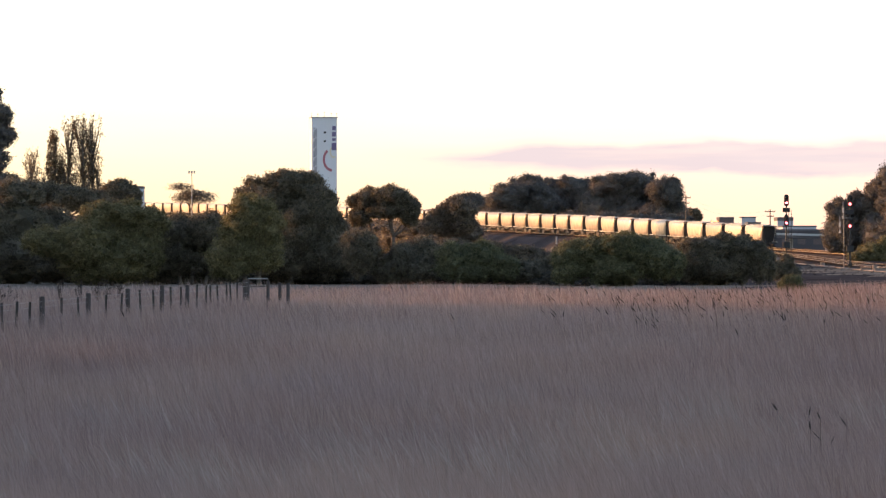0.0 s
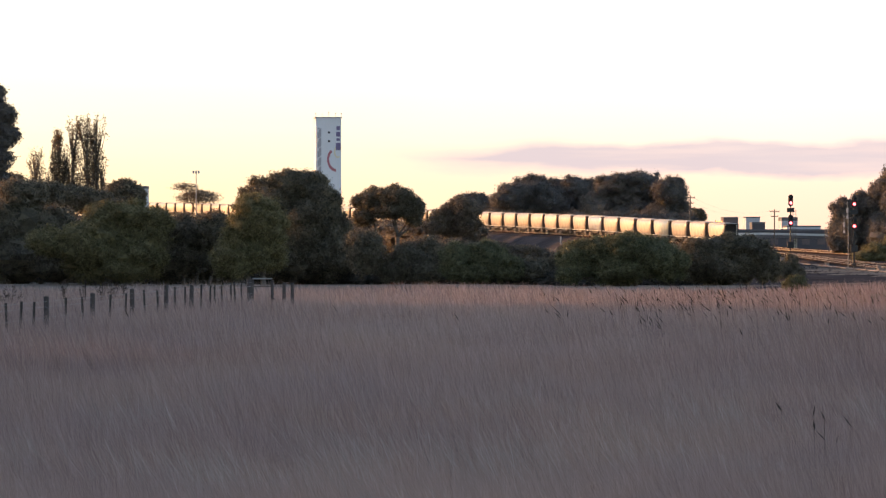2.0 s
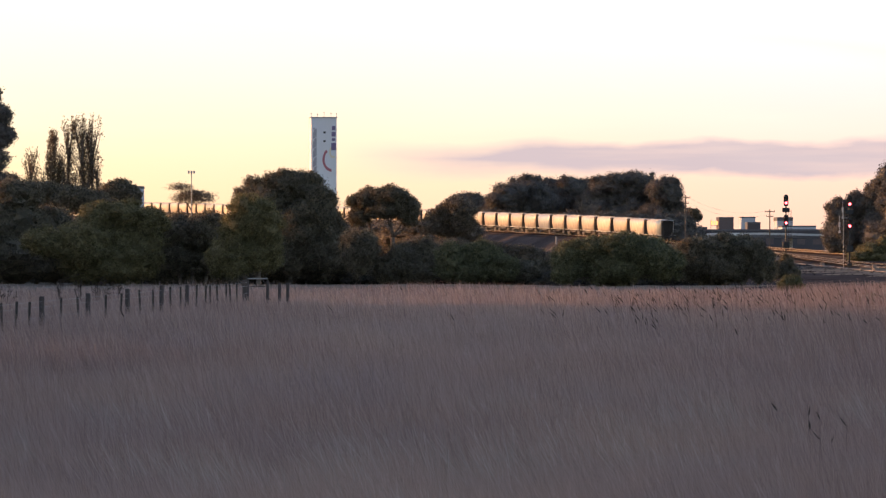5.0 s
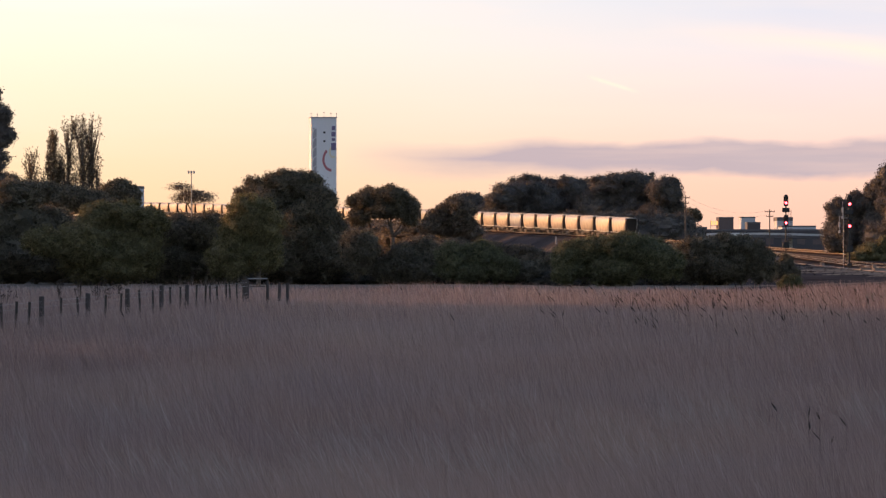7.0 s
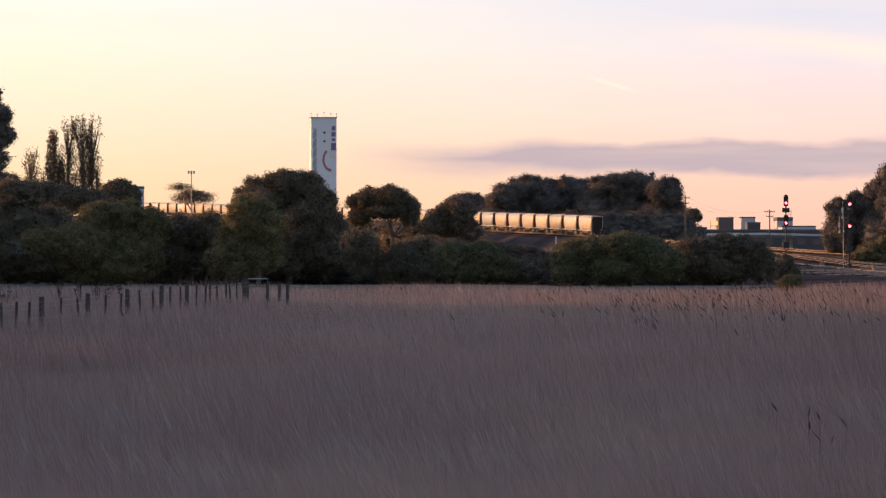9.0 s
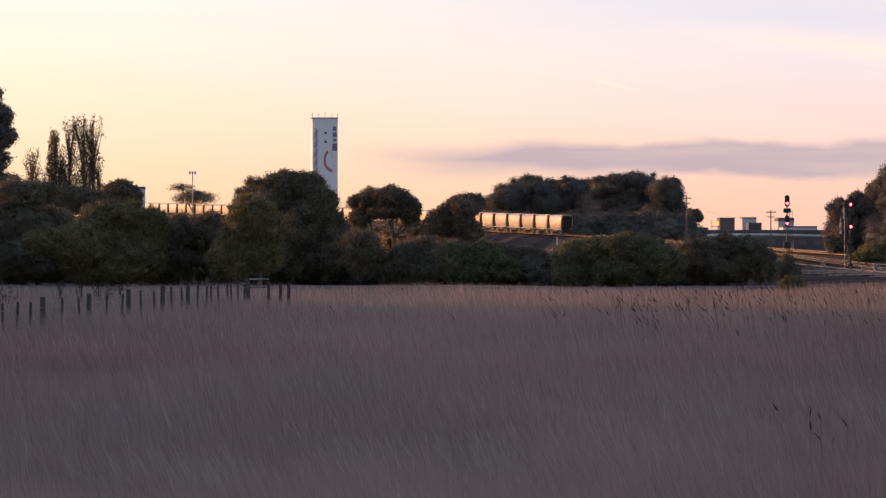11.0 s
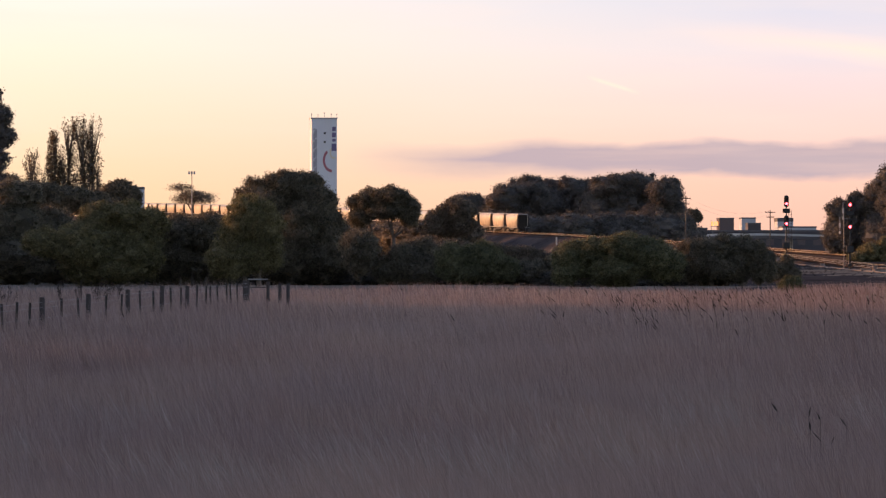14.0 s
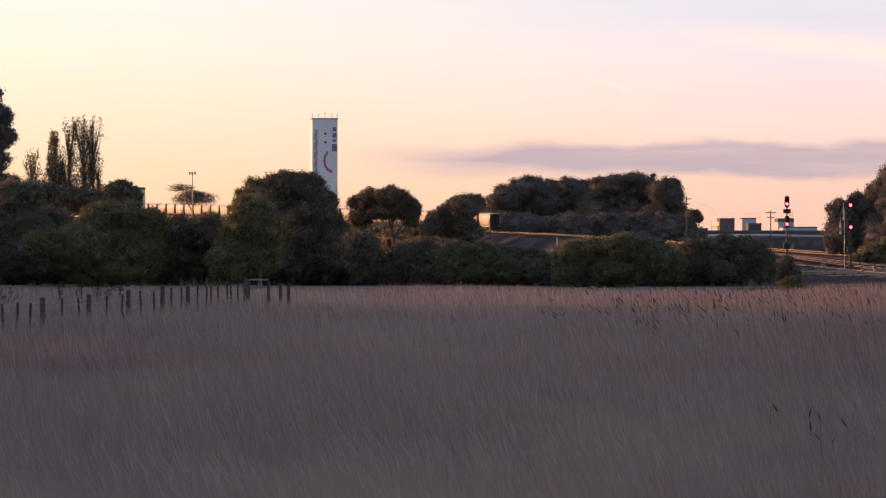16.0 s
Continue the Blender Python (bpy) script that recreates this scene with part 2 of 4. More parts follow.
def tree(name, label, x, y, blobs, mat, count, size, seed, base=0.0, trunk=0.25, group="", category="tree", fill=0.9, deep=0.9, droop=0.0, stems=1, fringe=0.08, share=24):
    """A trunk with limbs into each mass of a leafy crown. Blobs: offset, height, half width, half height."""
    rng = np.random.default_rng(seed)
    thing = empty(name, pose(x, y, base), label, category, group)
    full = []
    for i, (bx, bz, rx, rz) in enumerate(blobs):
        by = rng.uniform(-0.5, 0.5) * rx
        full.append((bx, by, bz - base, rx * 1.09, rx * deep, rz * 1.09))
    bm = bmesh.new()
    low = min(b[2] for b in full)
    forks = []
    for s in range(stems):
        fx = (s - (stems - 1) / 2) * trunk * 5
        top = Vector((fx * 1.5 + rng.uniform(-0.2, 0.2), rng.uniform(-0.2, 0.2), max(0.5, low * 0.75)))
        mid = Vector((fx * 1.2 + rng.uniform(-0.2, 0.2), 0, top.z * 0.5))
        tube(bm, (fx, 0, -0.3), mid, trunk, trunk * 0.8, 8)
        tube(bm, mid, top, trunk * 0.8, trunk * 0.65, 8)
        forks.append(top)
    for b in full:
        top = min(forks, key=lambda f: abs(f.x - b[0]))
        c = Vector(b[:3])
        knee = top.lerp(c, 0.5) + Vector((0, 0, -0.1 * (c - top).length))
        tube(bm, top, knee, trunk * 0.55, trunk * 0.35)
        tube(bm, knee, c, trunk * 0.35, trunk * 0.15)
        for _ in range(5):
            e = c + Vector([float(rng.uniform(-0.75, 0.75)) * k for k in b[3:6]])
            tube(bm, c.lerp(knee, rng.uniform(0, 0.7)), e, trunk * 0.18, trunk * 0.05, 4)
    part("trunk", bm, BARK, thing, smooth=True)
    part("crown", sheet("crown", leaves(full, count * 1.6, size * 0.8, rng, fill, droop, fringe, share), 3, mat), mat, thing)
    return thing


# ---------------------------------------------------------------- ground
def rise(x, y):
    """The low mound at the far corner of the field."""
    return 0.36 * np.clip((x - 16.0) / 6, 0, 1) * np.exp(-((y - 235) / 28) ** 2)


def ground():
    xs = sorted({round(v, 1) for v in np.concatenate([np.linspace(-60, 90, 76), np.linspace(-5000, 5000, 41)])})
    ys = sorted({round(v, 1) for v in np.concatenate([np.linspace(-40, 420, 116), np.linspace(-3000, 6000, 46)])})
    rng = np.random.default_rng(3)
    pts = np.array([(x, y, 0.0) for y in ys for x in xs])
    near = (np.abs(pts[:, 0]) < 200) & (pts[:, 1] < 600) & (pts[:, 1] > -60)
    pts[:, 2] = np.where(near, 0.07 * lumps(pts, rng, size=18), 0)
    pts[:, 2] += rise(pts[:, 0], pts[:, 1])
    # the bank on which the camera stands
    pts[:, 2] += 1.25 * np.clip((22 - pts[:, 1]) / 14, 0, 1)
    w = len(xs)
    faces = [(j * w + i, j * w + i + 1, (j + 1) * w + i + 1, (j + 1) * w + i) for j in range(len(ys) - 1) for i in range(w - 1)]
    me = bpy.data.meshes.new("ground")
    me.from_pydata(pts.tolist(), [], faces)
    me.polygons.foreach_set("use_smooth", [True] * len(me.polygons))
    me.materials.append(SOIL)
    tagged(new("ground", me), "flat ground of dry straw-coloured grassland", "ground", kind="structure")


ground()


def backdrop():
    """The evening sky: a far shell, cream on the sunny side, rose and pale blue away from it, with streaks of cloud."""
    R, half, steps = 4700.0, radians(15), 40
    bm = bmesh.new()
    rows = []
    for z in (-60, 100, 300, 600, 1000, 1500):
        rows.append([bm.verts.new((R * math.sin(-half + 2 * half * i / steps), R * math.cos(-half + 2 * half * i / steps), z)) for i in range(steps + 1)])
    for a, b in zip(rows, rows[1:]):
        for i in range(steps):
            bm.faces.new((a[i], a[i + 1], b[i + 1], b[i]))
    m = bpy.data.materials.new("evening_sky")
    m.use_nodes = True
    n, l = m.node_tree.nodes, m.node_tree.links
    n.remove(n["Principled BSDF"])
    tc, sep = n.new("ShaderNodeTexCoord"), n.new("ShaderNodeSeparateXYZ")
    l.new(tc.outputs["Object"], sep.inputs[0])

    def maths(op, a, b=None, c=None, clamp=False):
        k = n.new("ShaderNodeMath")
        k.operation, k.use_clamp = op, clamp
        for i, v in enumerate((a, b, c)):
            if v is None:
                continue
            if isinstance(v, (int, float)):
                k.inputs[i].default_value = v
            else:
                l.new(v, k.inputs[i])
        return k.outputs[0]

    def ramp(v, stops):
        r = n.new("ShaderNodeValToRGB")
        while len(r.color_ramp.elements) < len(stops):
            r.color_ramp.elements.new(0.5)
        for e, (p, c) in zip(r.color_ramp.elements, stops):
            e.position, e.color = p, lin(*c)
        l.new(v, r.inputs[0])
        return r.outputs[0]

    def blend(f, a, b):
        k = n.new("ShaderNodeMix")
        k.data_type = "RGBA"
        for i, v in ((0, f), (6, a), (7, b)):
            if isinstance(v, tuple):
                k.inputs[i].default_value = v
            else:
                l.new(v, k.inputs[i])
        return k.outputs[2]

    u = maths("MULTIPLY_ADD", sep.outputs[0], 1 / (2 * 453), 0.5)   # 0 to 1 across the view
    v = maths("MULTIPLY", sep.outputs[2], 1 / 251.0)                 # 0 at the horizon, 1 at the top of the view
    left = ramp(v, [(0, (255, 211, 166)), (0.25, (255, 223, 182)), (0.6, (254, 239, 212)), (0.85, (254, 248, 230)), (1.0, (252, 250, 242))])
    right = ramp(v, [(0, (246, 196, 176)), (0.25, (248, 207, 190)), (0.55, (246, 222, 218)), (0.8, (230, 228, 238)), (1.0, (214, 224, 242))])
    base = blend(maths("SMOOTH_MIN", maths("MULTIPLY_ADD", u, 1.15, -0.05, True), 1.0, 0.1), left, right)

    def noise_at(sx, sz, detail, offset):
        mp, t = n.new("ShaderNodeMapping"), n.new("ShaderNodeTexNoise")
        mp.inputs["Scale"].default_value, mp.inputs["Location"].default_value = (sx, 0.0, sz), offset
        mp.inputs["Rotation"].default_value = (0, radians(2), 0)
        l.new(tc.outputs["Object"], mp.inputs[0])
        l.new(mp.outputs[0], t.inputs["Vector"])
        t.inputs["Scale"].default_value, t.inputs["Detail"].default_value = 1.0, detail
        return t.outputs[0]

    def band(centre, width):
        d = maths("ABSOLUTE", maths("SUBTRACT", centre, 0.0))
        return maths("SUBTRACT", 1.0, maths("DIVIDE", d, width), clamp=True)

    # low grey-mauve bank of cloud
    wob = maths("MULTIPLY_ADD", noise_at(0.006, 0.02, 5, (3, 0, 1)), 0.16, -0.08)
    mid = maths("SUBTRACT", maths("SUBTRACT", v, maths("MULTIPLY_ADD", u, 0.03, 0.33)), wob)
    bank = maths("MULTIPLY", band(mid, 0.085), maths("MULTIPLY_ADD", u, 2.6, -1.0, True))
    shreds = maths("MULTIPLY_ADD", noise_at(0.005, 0.075, 6, (1, 0, 5)), 2.4, -0.35, True)
    bank = maths("MULTIPLY", maths("MULTIPLY", bank, 2.6, clamp=True), maths("MULTIPLY_ADD", shreds, 0.4, 0.55))
    c1 = blend(bank, base, lin(187, 176, 187))
    # a thin one over it and the pale streaks above
    veil = maths("MULTIPLY", maths("MULTIPLY_ADD", noise_at(0.0035, 0.028, 6, (7, 0, 2)), 2.6, -1.15, True), maths("MULTIPLY_ADD", v, 1.6, -0.35, True))
    c2 = blend(maths("MULTIPLY", veil, 0.5), c1, lin(255, 238, 226))
    line = maths("SUBTRACT", v, maths("MULTIPLY_ADD", u, -0.42, 1.20))
    streak = maths("MULTIPLY", band(maths("SUBTRACT", line, maths("MULTIPLY", wob, 0.4)), 0.065), maths("MULTIPLY_ADD", u, 4.0, -2.9, True))
    c3 = blend(streak, c2, lin(255, 238, 228))
    # vapour trail
    trail = maths("SUBTRACT", v, maths("MULTIPLY_ADD", u, -1.15, 1.452))
    gate = maths("MULTIPLY", maths("MULTIPLY_ADD", u, 60, -39.6, True), maths("MULTIPLY_ADD", u, -50, 36.2, True))
    c4 = blend(maths("MULTIPLY", maths("MULTIPLY", band(trail, 0.012), gate), 0.8), c3, lin(255, 243, 225))
    em = n.new("ShaderNodeEmission")
    em.inputs[1].default_value = 0.60
    grade = n.new("ShaderNodeMix")
    grade.data_type, grade.blend_type = "RGBA", "MULTIPLY"
    grade.inputs[0].default_value, grade.inputs[7].default_value = 1.0, (0.91, 1.0, 0.88, 1)
    l.new(c4, grade.inputs[6])
    l.new(grade.outputs[2], em.inputs[0])
    l.new(em.outputs[0], n["Material Output"].inputs[0])
    ob = new("sky_backdrop", mesh_of("sky_backdrop", bm, m, True))
    tagged(ob, "pale evening sky with low mauve cloud and streaks", "sky", kind="structure")


backdrop()

# ---------------------------------------------------------------- railway
DIR = Vector((-45.0, 223.0)).normalized()
TRACK_PTS = [(x + 1.5, y, z) for x, y, z in ((113.6, 500, 0.1), (89.4, 620, 0.15), (71.4, 714, 0.6), (53.9, 800, 1.94), (40.6, 866, 3.13), (27.4, 931, 4.34), (8.9, 1023, 5.62),
             (-26, 1185, 8.0), (-63.7, 1350, 10.1), (-98, 1480, 11.8), (-150, 1660, 13.0), (-235, 1920, 13.5), (-340, 2220, 13.5))]


def make_path(points, step=2.0):
    """Points a fixed step apart along a smooth line through the given ones."""
    p = np.array(points, float)
    t = np.arange(len(p))
    fine = np.linspace(0, len(p) - 1, 4000)
    m = np.gradient(p, axis=0)
    i = np.minimum(fine.astype(int), len(p) - 2)
    f = (fine - i)[:, None]
    q = (2 * f**3 - 3 * f**2 + 1) * p[i] + (f**3 - 2 * f**2 + f) * m[i] + (-2 * f**3 + 3 * f**2) * p[i + 1] + (f**3 - f**2) * m[i + 1]
    s = np.concatenate([[0], np.cumsum(np.linalg.norm(np.diff(q, axis=0), axis=1))])
    return q, s


PATH_Q, PATH_S = make_path(TRACK_PTS)
S_TAIL = float(PATH_S[np.argmin(np.abs(PATH_Q[:, 1] - 794.3))])


def on_path(s, q=PATH_Q, ss=PATH_S):
    return Vector([float(np.interp(s, ss, q[:, k])) for k in range(3)])


def ribbon(bm, q, ss, s0, s1, step, section):
    """Sweeps a closed cross-section of (side, height) pairs along a line."""
    last = None
    for s in np.arange(s0, s1, step):
        c = on_path(s, q, ss)
        d = on_path(s + 1, q, ss) - on_path(s - 1, q, ss)
        side = Vector((d.y, -d.x, 0)).normalized()
        ring = [bm.verts.new(c + side * a + Vector((0, 0, b))) for a, b in section(c)]
        if last:
            for i in range(len(ring)):
                j = (i + 1) % len(ring)
                bm.faces.new((last[i], last[j], ring[j], ring[i]))
        else:
            bm.faces.new(ring)
        last = ring
    bm.faces.new(list(reversed(last)))
    bmesh.ops.recalc_face_normals(bm, faces=bm.faces)
    return bm


def railway(points, label, s0=2.0, s1=None, offset_gauge=0.72):
    q, ss = make_path(points)
    s1 = s1 or float(ss[-1]) - 4
    thing = empty("railway_track", pose(0, 0, 0), label, "railway track", "tracks", "structure")
    part("ballast", ribbon(bmesh.new(), q, ss, s0, s1, 8, lambda c: [(-2.4, -0.75), (-1.6, -0.3), (1.6, -0.3), (2.4, -0.75)]), BALLAST, thing)
    for side in (-1, 1):
        x = side * offset_gauge
        part("rail", ribbon(bmesh.new(), q, ss, s0, s1, 8, lambda c: [(x - 0.075, -0.17), (x - 0.03, -0.03), (x + 0.03, -0.03), (x + 0.075, -0.17)]), RUST, thing)
        part("rail_head", ribbon(bmesh.new(), q, ss, s0, s1, 8, lambda c: [(x - 0.036, -0.028), (x - 0.036, 0), (x + 0.036, 0), (x + 0.036, -0.028)]), RAIL, thing, "shining worn rail head")
    bm = bmesh.new()
    s = s0
    while s < min(s1, s0 + 560):
        c = on_path(s, q, ss)
        d = on_path(s + 1, q, ss) - on_path(s - 1, q, ss)
        box(bm, c.x, c.y, c.z - 0.24, 2.5, 0.25, 0.16, 0, Matrix.Rotation(math.atan2(d.y, d.x) - math.pi / 2, 4, "Z"))
        s += 1.4
    tagged(part("sleepers", bm, SLEEPER, thing), kind="stuff")
    return thing


main = railway(TRACK_PTS, "main line on ballast climbing onto an embankment")
second = railway([(x + 4.4, y, z) for x, y, z in TRACK_PTS[:9]], "second line on ballast beside the main line")
loop = railway([(62, 540, 0.1), (57.8, 600, 0.1), (56.0, 660, 0.55), (54.5, 720, 1.13), (50.5, 780, 1.75), (44.5, 840, 2.7)], "branch line on ballast with shining rails")
siding = railway([(46.9, 440, 0.15), (48.1, 500, 0.2), (49.3, 550, 0.3), (50.5, 600, 0.5), (51.8, 650, 0.7), (53.0, 700, 0.9), (52.2, 750, 1.3)], "siding on dark ballast with worn shining rails")
bank = ribbon(bmesh.new(), PATH_Q, PATH_S, 130, float(PATH_S[-1]) - 5, 12, lambda c: [(-4 - 1.7 * (c.z + 0.6), -c.z - 0.3), (-3.2, -0.72), (7.8, -0.72), (8.6 + 1.7 * (c.z + 0.6), -c.z - 0.3)])
tagged(new("embankment", mesh_of("embankment", bank, BANK)), "bare earth railway embankment rising away", "embankment", kind="structure")

WAGON_LEN = 13.6


def hopper_wagon():
    """A covered grain hopper with bowed sides, sloping ends, roof walkway and two bogies; it runs along +y, rail top at 0."""
    thing = empty("hopper_wagon", pose(0, 0, 0), "cream-grey covered grain hopper wagon with bowed sides", "railway wagon", "wagons of the grain train")
    L = WAGON_LEN
    # body: cross-section bowed outwards, end slopes drawn in towards the bottom
    prof = [(1.30, 1.28), (1.38, 1.45), (1.44, 1.95), (1.47, 2.5), (1.45, 3.1), (1.37, 3.62), (1.24, 3.85)]
    bm = bmesh.new()
    rings = []
    # rounded upright corners: the section draws in towards both ends
    for f, k in ((-1.0, 0.72), (-0.97, 0.86), (-0.91, 0.95), (-0.8, 0.99), (-0.65, 1.0), (0.0, 1.0), (0.65, 1.0), (0.8, 0.99), (0.91, 0.95), (0.97, 0.86), (1.0, 0.72)):
        ring = []
        for sgn, order in ((1, prof), (-1, list(reversed(prof)))):
            for w, z in order:
                y_end = 4.75 + 1.05 * ((z - 1.28) / 2.57)
                ring.append(bm.verts.new((sgn * w * k, f * y_end, z)))
        rings.append(ring)
    for a, b in zip(rings, rings[1:]):
        for i in range(len(a)):
            j = (i + 1) % len(a)
            bm.faces.new((a[i], a[j], b[j], b[i]))
    ends = [[v.co.copy() for v in rings[0]], [v.co.copy() for v in rings[-1]]]
    bmesh.ops.recalc_face_normals(bm, faces=bm.faces)
    body = part("body", bm, WAGON, thing, smooth=False)
    body.data.polygons.foreach_set("use_smooth", [True] * len(body.data.polygons))
    # ends face away from the sun: their shade is put in as black
    for ring in ends:
        bm = bmesh.new()
        out = math.copysign(0.05, ring[0].y)
        near, far = [[bm.verts.new(c + Vector((0, dy, 0))) for c in ring] for dy in (out, -out)]
        bm.faces.new(near)
        bm.faces.new(list(reversed(far)))
        for i in range(len(ring)):
            j = (i + 1) % len(ring)
            bm.faces.new((near[i], near[j], far[j], far[i]))
        bmesh.ops.recalc_face_normals(bm, faces=bm.faces)
        part("end_slope_sheet", bm, UNDER, thing, "sloping end sheet, its shade put into the dark colour")
    bm = bmesh.new()
    box(bm, 0, 0, 3.95, 2.3, 11.2, 0.14, 0.04)
    part("roof", bm, WAGON_ROOF, thing)
    bm = bmesh.new()
    box(bm, 0, 0, 4.13, 0.7, 11.6, 0.05, 0.01)
    for y in np.linspace(-5, 5, 6):
        box(bm, 0, float(y), 4.07, 0.6, 0.08, 0.1)
    part("roof_walkway", bm, GALV, thing)
    for y in (-3.2, 0.0, 3.2):
        bm = bmesh.new()
        box(bm, 0.0, y, 4.06, 1.3, 1.1, 0.1, 0.03)
        part("hatch", bm, WAGON_ROOF, thing)
    bm = bmesh.new()
    box(bm, 0, 0, 0.98, 0.5, L - 1.0, 0.26, 0.02)
    for x in (-1.1, 1.1):
        box(bm, x, 0, 0.95, 0.16, 5.0, 0.5, 0.02)
    for sgn in (-1, 1):
        box(bm, 0, sgn * (L / 2 - 0.6), 1.02, 2.6, 0.25, 0.24, 0.02)
        box(bm, 0, sgn * (L / 2 - 0.25), 0.92, 0.26, 0.9, 0.24, 0.03)
        for x in (-0.9, 0.9):
            tube(bm, (x, sgn * 5.9, 1.1), (x, sgn * 5.35, 3.6), 0.06, 0.06, 5)
    part("underframe", bm, UNDER, thing)
    for x in (-1.34, 1.34):
        bm = bmesh.new()
        box(bm, x, 0, 1.19, 0.1, L - 1.1, 0.12, 0.02)
        part("side_sill", bm, WAGON_ROOF, thing)
    for sgn in (-1, 1):
        y = sgn * (L / 2 - 0.75)
        for x in (-1.3, 1.3):
            bm = bmesh.new()
            tube(bm, (x, y, 1.1), (x, y, 3.9), 0.035, 0.035, 5)
            tube(bm, (x - 0.4 * math.copysign(1, x), y, 1.1), (x - 0.4 * math.copysign(1, x), y, 3.9), 0.03, 0.03, 5)
            for z in np.arange(1.4, 3.9, 0.4):
                tube(bm, (x, y, z), (x - 0.4 * math.copysign(1, x), y, z), 0.02, 0.02, 4)
            part("end_ladder", bm, UNDER, thing)
        bm = bmesh.new()
        box(bm, 0, y - sgn * 0.1, 3.92, 2.5, 1.1, 0.1, 0.02)
        for x in (-1.15, 1.15):
            box(bm, x, y - sgn * 0.1, 2.5, 0.1, 0.14, 2.8, 0.02)
        tube(bm, (-1.15, y, 1.3), (1.15, y, 3.6), 0.03, 0.03, 5)
        part("end_frame", bm, UNDER, thing)
        bm = bmesh.new()
        yb = sgn * (L / 2 - 2.3)
        for x in (-1.0, 1.0):
            box(bm, x, yb, 0.6, 0.16, 2.5, 0.55, 0.06)
        box(bm, 0, yb, 0.58, 2.0, 0.4, 0.28, 0.04)
        bogie = part("bogie", bm, UNDER, thing)
        for yy in (-0.88, 0.88):
            bm = bmesh.new()
            for x in (-0.72, 0.72):
                tube(bm, (x - 0.07, yb + yy, 0.45), (x + 0.07, yb + yy, 0.45), 0.45, 0.45, 14)
            tube(bm, (-0.72, yb + yy, 0.45), (0.72, yb + yy, 0.45), 0.08, 0.08, 6)
            part("wheelset", bm, WHEEL, bogie)
    for y in (-2.6, 0, 2.6):
        bm = bmesh.new()
        bmesh.ops.create_cone(bm, cap_ends=True, segments=4, radius1=0.7, radius2=1.5, depth=0.85, matrix=Matrix.Translation((0, y, 0.82)) @ Matrix.Rotation(math.pi / 4, 4, "Z"))
        part("discharge_chute", bm, UNDER, thing)
    return thing


SPEED = 14.2
WAGONS = 58
first = hopper_wagon()
wagons = [first] + [copy_thing(first, pose(0, 0, 0)) for _ in range(WAGONS - 1)]
tagged(first, "dusty cream grain hopper wagon, last of its train")
odd = wagons[7]
tagged(odd, "faded blue-grey grain hopper wagon among cream ones")
for ob in odd.children:
    if ob.name.startswith("body"):
        ob.material_slots[0].link = "OBJECT"
        ob.material_slots[0].material = WAGON_BLUE


def wagon_pose(i, t):
    s = S_TAIL + SPEED * t + WAGON_LEN * (i + 0.5)
    a, b = on_path(s - 4.4), on_path(s + 4.4)
    c, d = (a + b) / 2, b - a
    return Matrix.Translation(c) @ d.to_track_quat("Y", "Z").to_matrix().to_4x4()


